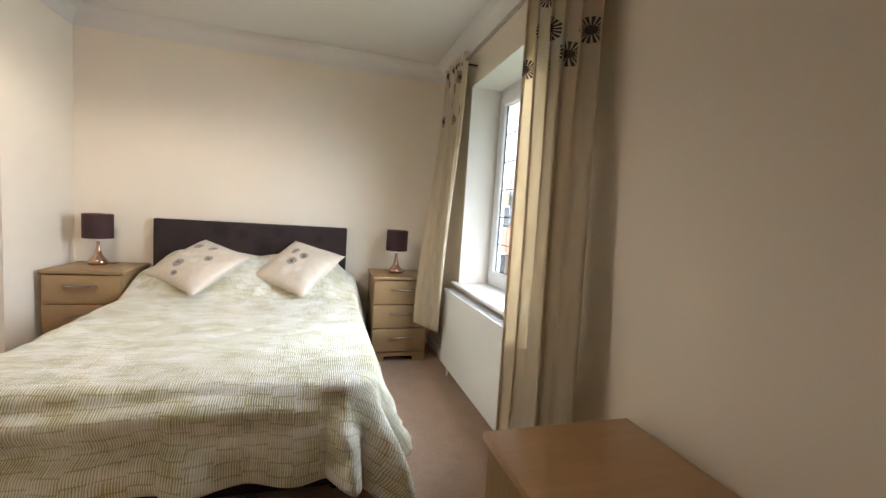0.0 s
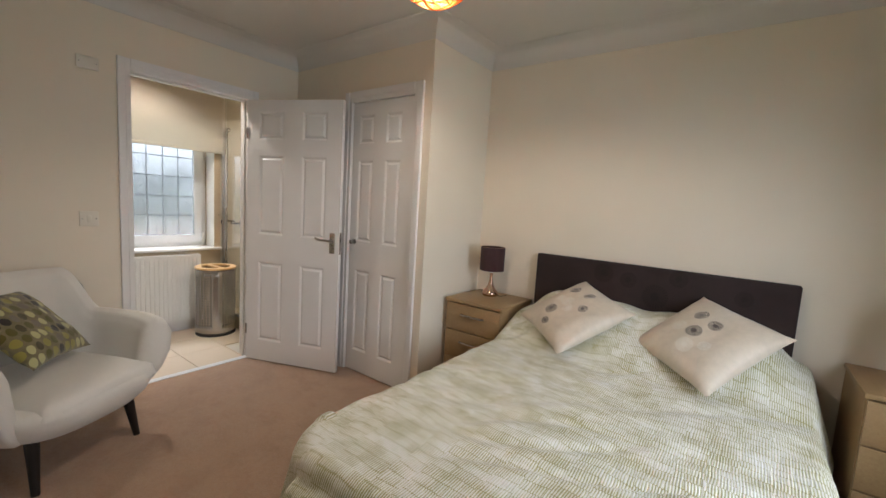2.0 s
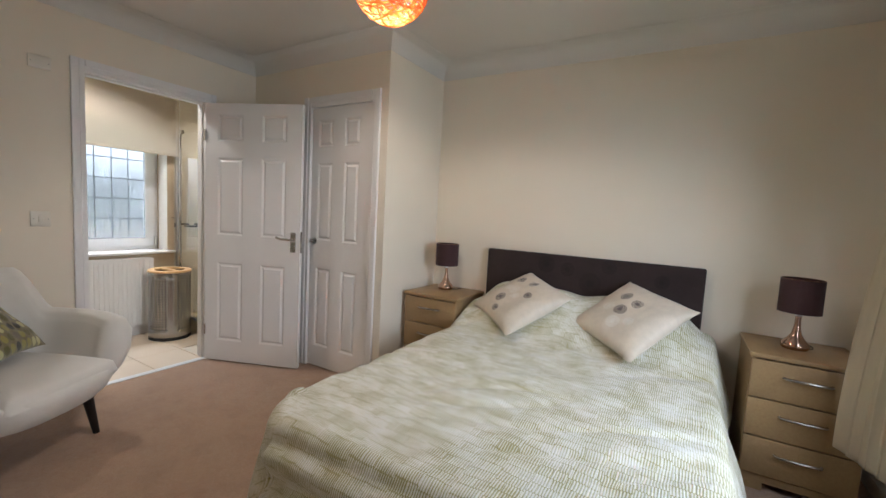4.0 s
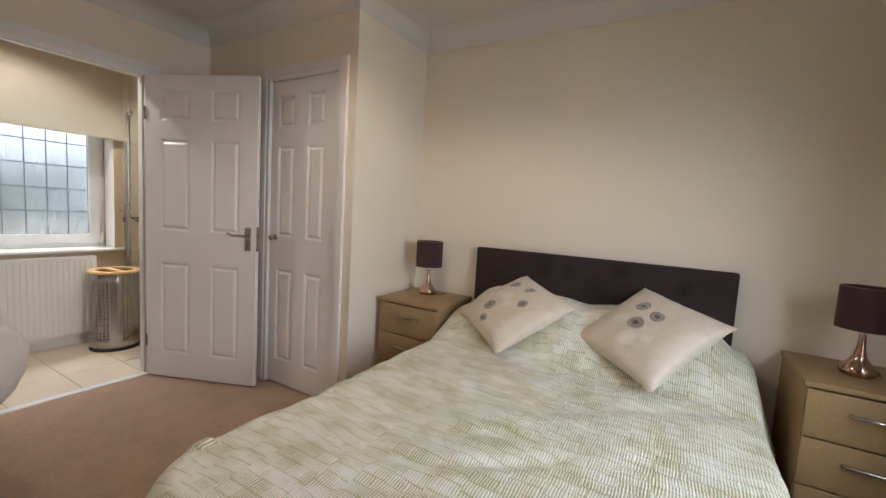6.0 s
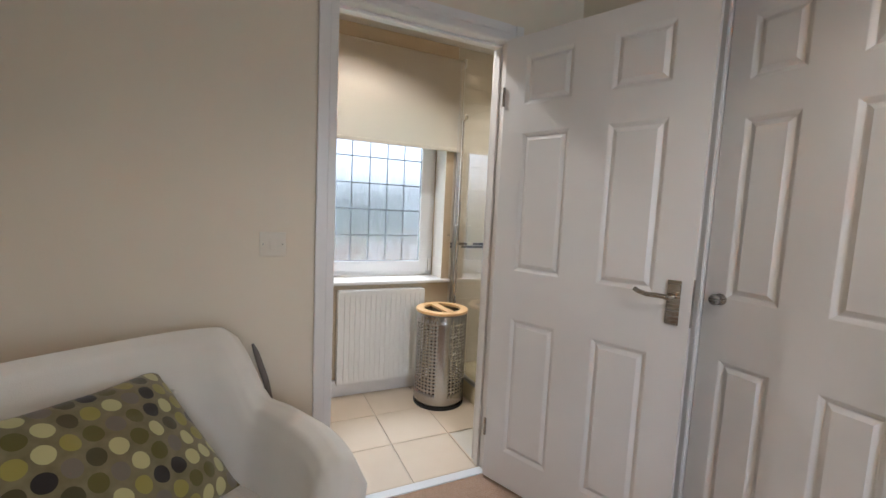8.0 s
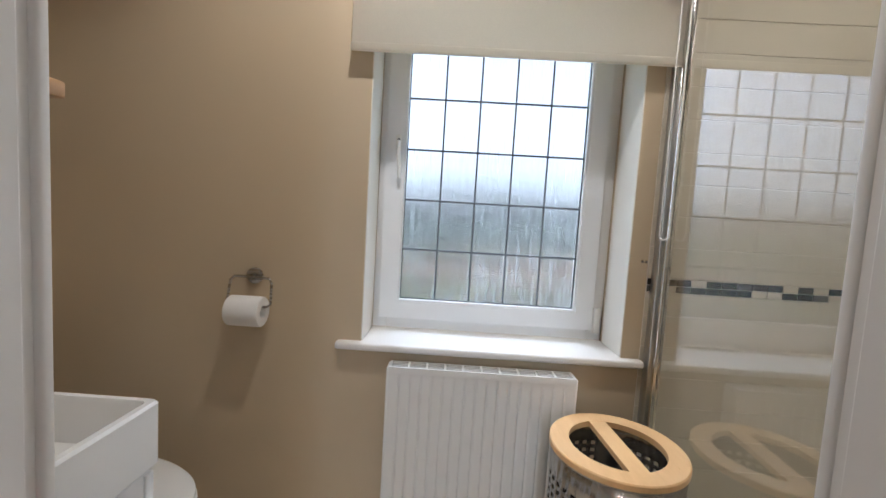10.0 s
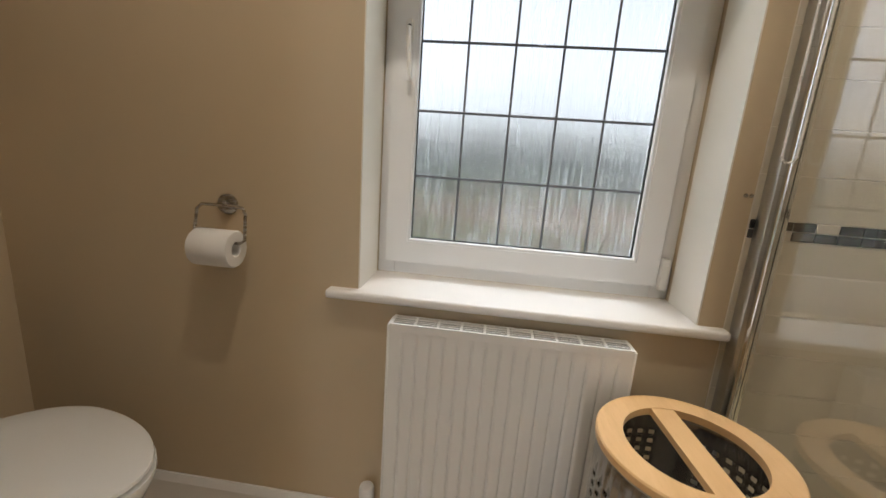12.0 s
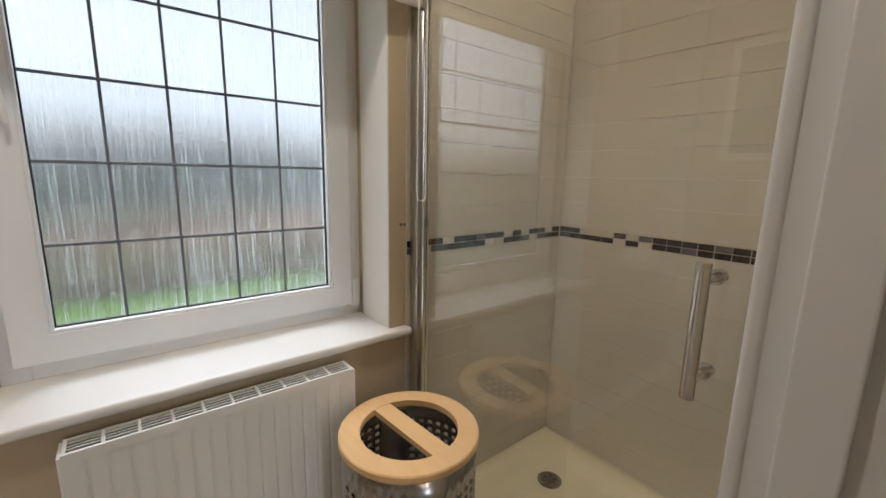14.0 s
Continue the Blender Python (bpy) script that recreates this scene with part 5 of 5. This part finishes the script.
dr = part("cabinet_door", boxes((-0.152, -0.116, 0.133, 0.152, 0.022, 0.60), (0.116, 0.152, 0.133, 0.152, 0.022, 0.60), (-0.116, 0.116, 0.133, 0.152, 0.022, 0.056), (-0.116, 0.116, 0.133, 0.152, 0.56, 0.60)), M["upvc"], cab)
part("mirror", box(-0.116, 0.116, 0.140, 0.146, 0.056, 0.56), M["mirror_dark"], dr, "dark mirror glass")
part("top_board", box(-0.174, 0.174, 0.002, 0.162, 0.60, 0.618, 0.004), M["shelf_wood"], cab, smooth=40)

tp = thing("toilet_roll_holder", pose(BX, -0.245, 0.957), "brushed steel toilet roll holder with a white roll", "roll holder")
_rose = lathe([(0.001, 0), (0.026, 0), (0.026, 0.008), (0.02, 0.012), (0.009, 0.013), (0.009, 0.035), (0.001, 0.036)], 24)
bmesh.ops.rotate(_rose, matrix=Matrix.Rotation(radians(90), 3, "Y"), verts=_rose.verts)
part("rose", _rose, M["steel"], tp, smooth=50)
part("wire_arm", tube([(0.03, -0.005, 0.0), (0.034, -0.05, 0.0), (0.036, -0.062, -0.012), (0.05, -0.064, -0.075), (0.055, -0.05, -0.088), (0.055, 0.062, -0.088), (0.055, 0.075, -0.08), (0.04, 0.07, -0.015), (0.036, 0.06, -0.002), (0.032, 0.01, 0.0)], 0.004, 10), M["steel"], tp, smooth=50)
_roll = lathe([(0.019, -0.052), (0.044, -0.052), (0.047, -0.048), (0.047, 0.048), (0.044, 0.052), (0.019, 0.052), (0.019, -0.052)], 40, cap=False)
bmesh.ops.rotate(_roll, matrix=Matrix.Rotation(radians(90), 3, "X"), verts=_roll.verts)
solo("toilet_roll", _roll, M["paper"], "white paper roll on the steel holder", "toilet roll", smooth=50, m=pose(BX + 0.058, -0.243, 0.957 - 0.103))

# laundry bin
bin_t = thing("laundry_bin", pose(-0.765, 0.835, 0), "brushed steel laundry bin with square perforations and wooden lid", "laundry bin")
RB, HB = 0.163, 0.595


def perforated(r, h, seg=80):
    """A drum with square holes in bands round its sides."""
    bm = bmesh.new()
    rows = [0.0, 0.05]
    z = 0.09
    holes = set()
    for _ in range(20):
        rows += [z, z + 0.011]
        holes.add(len(rows) - 2)
        z += 0.0225
    rows += [h]
    vs = [[bm.verts.new((r * math.cos(2 * math.pi * i / seg), r * math.sin(2 * math.pi * i / seg), zz)) for i in range(seg)] for zz in rows]
    for j in range(len(rows) - 1):
        for i in range(seg):
            a = (i / seg * 4) % 1.0
            if j in holes and i % 2 == 0 and 0.22 < a < 0.98:
                continue
            bm.faces.new((vs[j][i], vs[j][(i + 1) % seg], vs[j + 1][(i + 1) % seg], vs[j + 1][i]))
    return bm


drum = part("drum", perforated(RB, HB), M["bin_steel"], bin_t, "brushed steel drum with rows of square holes", smooth=50, m=pose(0, 0, 0.012, 0, 0, -30))
_md = drum.modifiers.new("thickness", "SOLIDIFY")
_md.thickness = 0.0012
part("base_ring", lathe([(0.10, 0.0), (0.164, 0.0), (0.1655, 0.008), (0.1655, 0.02), (0.162, 0.022), (0.10, 0.022), (0.10, 0.0)], 64, cap=False), M["black"], bin_t, "black rubber foot ring", smooth=50)
part("liner_floor", lathe([(0.001, 0.022), (0.161, 0.022), (0.161, 0.028), (0.001, 0.028)], 48), M["bin_steel"], bin_t)
part("rim", tube([(RB * math.cos(a), RB * math.sin(a), HB + 0.009) for a in [2 * math.pi * k / 64 for k in range(64)]], 0.003, 8, True), M["steel"], bin_t, smooth=60)


def lid_mesh():
    """Ring with a bar across: two half-round openings."""
    bm = bmesh.new()
    ro, ri, hb, t, n = 0.168, 0.118, 0.024, 0.016, 40
    zt, zb = HB + 0.028, HB + 0.012
    def solid(inner, outer, closed):
        rows = []
        for z, e in ((zb, 0.0), (zt - 0.003, 0.0), (zt, 0.003)):
            rows.append(([bm.verts.new((p[0], p[1], z)) for p in inner], [bm.verts.new((p[0] * (1 - e / ro), p[1] * (1 - e / ro), z)) for p in outer]))
        m = len(inner)
        rng_i = range(m if closed else m - 1)
        for (i0, o0), (i1, o1) in zip(rows, rows[1:]):
            for k in rng_i:
                l = (k + 1) % m
                bm.faces.new((o0[k], o0[l], o1[l], o1[k]))
                bm.faces.new((i0[l], i0[k], i1[k], i1[l]))
        for k in rng_i:
            l = (k + 1) % m
            bm.faces.new((rows[-1][0][k], rows[-1][0][l], rows[-1][1][l], rows[-1][1][k]))
            bm.faces.new((rows[0][0][l], rows[0][0][k], rows[0][1][k], rows[0][1][l]))
    full = [2 * math.pi * k / 80 for k in range(80)]
    solid([(ri * math.cos(a), ri * math.sin(a)) for a in full], [(ro * math.cos(a), ro * math.sin(a)) for a in full], True)
    x = math.sqrt(ri * ri - hb * hb)
    cuboid(bm, -x - 0.004, x + 0.004, -hb, hb, zb + 0.001, zt - 0.0006)
    return bm


part("lid", lid_mesh(), M["birch"], bin_t, "pale birch ring lid with a cross bar", smooth=35, m=pose(0, 0, 0, 0, 0, 4))
part("lid_hinge", box(-0.02, 0.02, -0.004, 0.006, HB - 0.01, HB + 0.024, 0.002), M["steel"], bin_t, m=pose(-0.155, 0.055, 0, 0, 0, 70))

# roller blind over the bathroom window
blind = thing("roller_blind", pose(-0.985, 0.533, 1.655), "cream roller blind half lowered over the bathroom window", "blind")
part("fabric", box(-0.001, 0.001, -0.485, 0.485, 0.012, 0.60), M["blind"], blind)
part("bottom_bar", box(-0.006, 0.006, -0.488, 0.488, 0.0, 0.026, 0.005, 3), M["blind"], blind, smooth=40)
part("roller", tube([(-0.02, -0.495, 0.60), (-0.02, 0.495, 0.60)], 0.021, 18), M["blind"], blind, smooth=50)
for y in (-0.505, 0.495):
    part("bracket", box(-0.045, 0.012, y, y + 0.01, 0.57, 0.63, 0.003), M["white_plastic"], blind)
_ch = []
for k in range(60):
    f = k / 59
    if f < 0.45:
        _ch.append((0.027, 0.482, 0.60 - f / 0.45 * 1.09))
    elif f < 0.55:
        a = math.pi * (f - 0.45) / 0.10
        _ch.append((0.027, 0.482 - 0.014 * (1 - math.cos(a)), -0.49 - 0.016 * math.sin(a)))
    else:
        _ch.append((0.027, 0.454, -0.49 + (f - 0.55) / 0.45 * 1.09))
part("bead_chain", tube(_ch, 0.0022, 6), M["white_plastic"], blind, "white bead chain", smooth=60)
_chain = bmesh.new()
for p in _ch[4:58]:
    bmesh.ops.create_icosphere(_chain, subdivisions=1, radius=0.0035, matrix=Matrix.Translation(p))
tagged(part("beads", _chain, M["white_plastic"], blind, smooth=60), kind="stuff")
for z in (1.077,):
    b = lathe([(0.001, 0), (0.005, 0), (0.004, 0.003), (0.001, 0.004)], 10)
    bmesh.ops.rotate(b, matrix=Matrix.Rotation(radians(90), 3, "Y"), verts=b.verts)
    for dy in (-0.006, 0.006):
        solo("screw", b.copy(), M["steel"], "small screw in the wall beside the window", "screw", group="wall screws", m=pose(BX, 0.985 + dy, z))
    b.free()

# shower
SG = 1.027   # the plane of the glass
tray = thing("shower_tray", pose(-0.575, 1.39, 0), "cream low shower tray with a chrome drain", "shower tray")


def tray_mesh():
    bm = bmesh.new()
    w, d = 0.452, 0.362
    def ring(ix, iy, z, r, n=8):
        out = []
        for cx, cy, a0 in ((w - ix - r, d - iy - r, 0), (-w + ix + r, d - iy - r, 90), (-w + ix + r, -d + iy + r, 180), (w - ix - r, -d + iy + r, 270)):
            for k in range(n + 1):
                a = radians(a0 + 90 * k / n)
                out.append(bm.verts.new((cx + r * math.cos(a), cy + r * math.sin(a), z)))
        return out
    rs = [ring(0, 0, -0.005, 0.006), ring(0, 0, 0.118, 0.006), ring(0.003, 0.003, 0.12, 0.006), ring(0.055, 0.055, 0.122, 0.06), ring(0.07, 0.07, 0.115, 0.07), ring(0.095, 0.095, 0.09, 0.09), ring(0.12, 0.12, 0.082, 0.10), ring(0.25, 0.22, 0.078, 0.08)]
    for a, b in zip(rs, rs[1:]):
        n = len(a)
        for i in range(n):
            bm.faces.new((a[i], a[(i + 1) % n], b[(i + 1) % n], b[i]))
    bm.faces.new(rs[-1])
    return bm


part("basin", tray_mesh(), M["tray"], tray, smooth=50)
part("drain", lathe([(0.001, 0.0), (0.045, 0.0), (0.045, 0.003), (0.038, 0.006), (0.034, 0.004), (0.001, 0.0035)], 36), M["steel"], tray, "round steel drain cover", smooth=50, m=pose(-0.26, 0.14, 0.0795))
for k in range(6):
    part("drain_slot", box(0.010, 0.026, -0.003, 0.003, 0.0036, 0.0045), M["black"], tray, m=pose(-0.26, 0.14, 0.0795, 0, 0, 60 * k))

encl = thing("shower_enclosure", pose(0, SG, 0.122), "clear glass shower enclosure with polished metal frame and bar handle", "shower enclosure")
part("wall_post", box(-1.0245, -0.985, -0.02, 0.02, 0.0, 1.77, 0.004), M["alu"], encl, smooth=40)
part("wall_post_inner", box(-0.985, -0.965, -0.012, 0.012, 0.0, 1.765, 0.003), M["chrome"], encl, smooth=40)
part("wall_post", box(-0.165, -0.122, -0.02, 0.02, 0.0, 1.77, 0.004), M["alu"], encl, smooth=40)
part("wall_post_inner", box(-0.185, -0.165, -0.012, 0.012, 0.0, 1.765, 0.003), M["chrome"], encl, smooth=40)
part("bottom_rail", box(-0.985, -0.165, -0.015, 0.015, 0.0, 0.022, 0.003), M["alu"], encl, smooth=40)
gl = part("glass_door", box(-0.965, -0.185, -0.0025, 0.0025, 0.022, 1.755), M["shower_glass"], encl, "clear glass pivot door")
gl.visible_shadow = False
part("pivot", box(-0.985, -0.925, -0.014, 0.014, 1.745, 1.785, 0.006), M["chrome"], encl, smooth=40)
hx = -0.236
part("handle", tube([(hx, -0.042, 0.775), (hx, -0.042, 0.985)], 0.0105, 16), M["chrome"], encl, "polished bar handle", smooth=50)
for z in (0.80, 0.955):
    part("handle_stud", tube([(hx, -0.04, z), (hx, 0.03, z)], 0.007, 12), M["chrome"], encl, smooth=50)
    part("handle_cap", tube([(hx, 0.012, z), (hx, 0.03, z)], 0.0125, 14), M["chrome"], encl, smooth=50)

for x, y in ((-0.46, 0.22), (-0.50, 1.40)):
    down = thing("bathroom_downlight", pose(x, y, 2.37), "small recessed ceiling downlight in the bathroom", "ceiling light", group="bathroom downlights")
    part("bezel", lathe([(0.028, -0.004), (0.042, -0.003), (0.044, 0.0), (0.028, 0.0)], 32, cap=False), M["chrome"], down, smooth=50)
    part("lens", lathe([(0.001, -0.001), (0.028, -0.001), (0.028, 0.0), (0.001, 0.0)], 24), M["bulb"], down)


# ---- outdoors ----
GZ = -2.75
n = Nodes("lawn_and_tarmac")
_g = n.noise(0.35, 4)
col = n.ramp(_g, ((0.35, (0.11, 0.20, 0.03)), (0.65, (0.15, 0.25, 0.045))))
n.bump(n.noise(8.0, 5), 0.5, 0.05)
M["lawn"] = n.done(col, 0.95)
M["brick_far"] = plain("red_brick", (0.40, 0.185, 0.12), 0.9, vary=0.2, scale=6.0, grain=25.0, bump=0.5, dist=0.01)
M["render_far"] = plain("cream_render", (0.40, 0.37, 0.30), 0.9)
M["slate"] = plain("grey_slate", (0.10, 0.10, 0.115), 0.7, vary=0.15, grain=12.0, bump=0.4, dist=0.02)
M["bark"] = plain("grey_bark", (0.10, 0.085, 0.07), 0.95, vary=0.2)
M["hedge"] = plain("winter_hedge", (0.40, 0.29, 0.235), 0.95, vary=0.3, scale=2.0)
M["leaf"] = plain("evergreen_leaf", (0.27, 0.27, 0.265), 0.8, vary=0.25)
M["hill"] = plain("hazy_far_wood", (0.16, 0.18, 0.19), 0.95, vary=0.15, scale=0.1)
M["slabs"] = plain("wet_grey_slabs", (0.30, 0.30, 0.31), 0.5, vary=0.1)
M["road"] = plain("asphalt", (0.055, 0.055, 0.058), 0.9, vary=0.1)
M["dark_pane"] = plain("dark_window_pane", (0.03, 0.035, 0.04), 0.1)

bm = bmesh.new()
bmesh.ops.create_grid(bm, x_segments=2, y_segments=2, size=700)
solo("ground", bm, M["lawn"], "grass and gardens round the house", kind="structure", m=pose(0, 0, GZ))
structure("road", boxes((3.0, 70.0, 30.0, 36.0, GZ, GZ + 0.02)), M["road"], "asphalt road beyond the gardens")
structure("wall_outside_base", boxes((-1.32, 4.41, -2.59, 1.94, GZ, -0.12)), M["outside"], "rendered lower storey of the house")


def house(m, w, d, h, roof_h, wall_mat, label, cols=3):
    t = thing("house", m, label, "house")
    part("wall", box(0, d, 0, w, 0, h), wall_mat, t)
    bm = bmesh.new()
    o = 0.3
    a = [bm.verts.new(p) for p in ((-o, -o, h - 0.05), (d + o, -o, h - 0.05), (d / 2, -o, h + roof_h), (-o, w + o, h - 0.05), (d + o, w + o, h - 0.05), (d / 2, w + o, h + roof_h))]
    for f in ((0, 2, 5, 3), (1, 4, 5, 2), (0, 1, 2), (3, 5, 4), (0, 3, 4, 1)):
        bm.faces.new([a[i] for i in f])
    part("roof", bm, M["slate"], t, "grey slate pitched roof")
    part("chimney", box(d / 2 - 0.35, d / 2 + 0.35, w * 0.2, w * 0.2 + 0.8, h + roof_h * 0.6, h + roof_h + 1.0), M["brick_far"], t)
    for z in (0.9, 3.4):
        for k in range(cols):
            y = w * (k + 0.5) / cols
            win = part("window", box(-0.06, 0.02, y - 0.6, y + 0.6, z, z + 1.25), M["upvc"], t)
            for dy in (-0.29, 0.29):
                part("pane", box(-0.075, -0.05, y + dy - 0.25, y + dy + 0.25, z + 0.08, z + 1.17), M["dark_pane"], win)
    return t


house(pose(14.5, 18.0, GZ, 0, 0, 90), 5.2, 5.0, 3.7, 0.9, M["brick_far"], "low orange brick house with slate roof across the gardens", 3)
house(pose(31.5, 44.0, GZ, 0, 0, 90), 4.8, 8.0, 4.9, 2.7, M["render_far"], "cream rendered house with slate roof across the road", 3)
house(pose(62.0, 66.0, GZ, 0, 0, 90), 14.0, 8.0, 4.6, 2.6, M["brick_far"], "red brick house at the far side of the road", 5)
fence = thing("garden_wall", pose(4.6, 13.2, GZ), "red brick garden wall below the bedroom window", "garden wall")
part("brickwork", box(0, 16.0, 0, 0.22, 0, 1.58), M["brick_far"], fence)
part("coping", box(0, 16.0, -0.03, 0.25, 1.58, 1.65, 0.01), M["brick_far"], fence)
shed = thing("shed", pose(12.5, 15.6, GZ), "dark flat-roofed garden shed", "shed")
part("wall", box(0, 2.7, 0, 2.0, 0, 2.0), M["black_wood"], shed)
part("roof", box(-0.15, 2.85, -0.15, 2.15, 2.0, 2.1), M["slate"], shed)


def bare_tree(m, height, seed, label):
    t = thing("tree", m, label, "tree")
    r = random.Random(seed)
    bm = bmesh.new()
    tips = []
    def limb(p, d, ln, rad, depth):
        pts = [p]
        q = p.copy()
        for k in range(4):
            d = (d + Vector((r.uniform(-0.2, 0.2), r.uniform(-0.2, 0.2), r.uniform(-0.02, 0.16)))).normalized()
            q = q + d * ln / 4
            pts.append(q.copy())
        tube(pts, rad, 6 if depth < 2 else 4, bm=bm)
        if depth < 4:
            for _ in range(3 if depth else 5):
                b = pts[r.choice((2, 3, 4))]
                nd = (d + Vector((r.uniform(-1, 1), r.uniform(-1, 1), r.uniform(-0.1, 0.7)))).normalized()
                limb(b, nd, ln * r.uniform(0.55, 0.75), rad * 0.55, depth + 1)
        else:
            tips.append(q)
    limb(Vector((0, 0, 0)), Vector((0, 0, 1)), height * 0.42, height * 0.02, 0)
    part("trunk", bm, M["bark"], t, "bare winter branches", smooth=60)
    return t


bare_tree(pose(31.0, 54.5, GZ), 12.5, 2, "bare winter tree beside the road")
bare_tree(pose(55.0, 60.0, GZ), 12.0, 5, "bare winter tree far beyond the houses")


def leafy(name, label, spots, size, mat, count, seed, kind="stuff"):
    """Many small leaf clumps in an uneven mass."""
    r = random.Random(seed)
    verts, faces = [], []
    for cx, cy, cz, sx, sy, sz in spots:
        for _ in range(count):
            v = Vector((r.gauss(0, 0.5), r.gauss(0, 0.5), r.gauss(0, 0.5)))
            c = Vector((cx + v.x * sx, cy + v.y * sy, max(GZ + 0.05, cz + v.z * sz)))
            a = Vector((r.uniform(-1, 1), r.uniform(-1, 1), r.uniform(-1, 1))).normalized()
            b = a.orthogonal().normalized()
            s = size * r.uniform(0.6, 1.4)
            k = len(verts)
            verts += [tuple(c - a * s), tuple(c + b * s * 0.6), tuple(c + a * s), tuple(c - b * s * 0.6)]
            faces.append((k, k + 1, k + 2, k + 3))
    me = bpy.data.meshes.new(name)
    me.from_pydata(verts, [], faces)
    me.materials.append(mat)
    return tagged(new(name, me), label, "", "", kind)


leafy("hedge", "brown winter hedge beyond the back lawn", [(-17.0, y, GZ + 1.0, 1.6, 2.0, 1.5) for y in range(-22, 26, 3)], 0.16, M["hedge"], 900, 3)
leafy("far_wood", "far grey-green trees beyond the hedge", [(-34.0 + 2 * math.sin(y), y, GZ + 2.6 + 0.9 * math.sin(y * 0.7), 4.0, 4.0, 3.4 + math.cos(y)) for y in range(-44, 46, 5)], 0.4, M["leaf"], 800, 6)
structure("pavement", boxes((-13.5, -10.0, -40, 40, GZ, GZ + 0.03)), M["slabs"], "wet grey path across the back garden")
structure("backdrop", boxes((-60, 260, 190, 195, GZ, GZ + 9.0), (190, 195, -200, 190, GZ, GZ + 9.0)), M["hill"], "low wooded hill on the horizon")


# ---- tiles ----
def tile_mesh(name, w, h, t, mat, bev=0.0025):
    return mesh_of(name, box(-w / 2, w / 2, -h / 2, h / 2, 0, t, bev, 1), mat)


# floor: 0.33 m tiles, joints at y 0.39 and x -0.37
fm = tile_mesh("tile", 0.3265, 0.3265, 0.008, M["floor_piece"])
for i in range(-4, 2):
    for j in range(-5, 4):
        x0, x1 = -0.37 + 0.33 * i, -0.04 + 0.33 * i
        y0, y1 = 0.39 + 0.33 * j, 0.72 + 0.33 * j
        x0, x1, y0, y1 = max(x0, BX), min(x1, -0.0365), max(y0, BS), min(y1, SG - 0.0)
        if x1 - x0 < 0.03 or y1 - y0 < 0.03 or (x0 + x1) / 2 > -0.12 and not (0 < (y0 + y1) / 2 < 0.735):
            continue
        if x1 > -0.12 and (y0 < 0.0 or y1 > 0.735):
            y0, y1 = max(y0, 0.001), min(y1, 0.734)
        full = abs(x1 - x0 - 0.33) < 0.002 and abs(y1 - y0 - 0.33) < 0.002
        me = fm if full else tile_mesh("tile", x1 - x0 - 0.0035, y1 - y0 - 0.0035, 0.008, M["floor_piece"])
        ob = new("tile", me)
        ob.parent = floor_bath
        ob.matrix_world = pose((x0 + x1) / 2, (y0 + y1) / 2, -0.0065)

# shower walls: long cream tiles with a mosaic band
cache = {}


def lay(parent, base, length, z0, z1, tw, th, mat, name, shift, thick, gap=0.0022):
    """Tiles on an upright plane; base is the pose of its low left corner, local x along, y up, z out."""
    z, row = z0, 0
    while z < z1 - 0.004:
        top = min(z + th, z1)
        x = -shift * (row % 2)
        while x < length - 0.004:
            a, b = max(0.0, x), min(length, x + tw)
            if b - a > 0.008:
                key = (round(b - a, 4), round(top - z, 4), name)
                if key not in cache:
                    cache[key] = tile_mesh(name, b - a - (gap if name == "mosaic_tile" else 0.0004), top - z - gap, thick, mat, 0.0006)
                ob = new(name, cache[key])
                ob.parent = parent
                ob.matrix_world = base @ pose((a + b) / 2, (z + top) / 2, 0)
            x += tw
        z, row = top, row + 1


wall_sw = structure("wall_shower_east", boxes((-0.1235, -0.1205, SG - 0.02, BN - 0.003, 0.12, 2.37)), M["grout"], "shower side wall with cream tiles")
structure("wall_shower_west", boxes((BX + 0.0005, BX + 0.003, SG - 0.031, BN - 0.003, 0.12, 2.37)), M["grout"], "tiled lining of the shower on the window wall")
planes = ((wall_bn, pose(BX + 0.004, BN, 0, 90, 0, 0), 0.900), (wall_bw, pose(BX + 0.003, SG - 0.03, 0, 90, 0, 90), BN - SG + 0.025), (wall_sw, pose(-0.1235, BN - 0.006, 0, 90, 0, -90), BN - SG - 0.02))
for parent, base, length in planes:
    lay(parent, base, length, 0.121, 0.984, 0.92, 0.0985, M["cream_piece"], "tile", 0.0, 0.0022)
    lay(parent, base, length, 0.984, 1.028, 0.0468, 0.022, M["mosaic"], "mosaic_tile", 0.0, 0.0036, 0.0026)
    lay(parent, base, length, 1.028, 2.37, 0.92, 0.098, M["cream_piece"], "tile", 0.0, 0.0022)
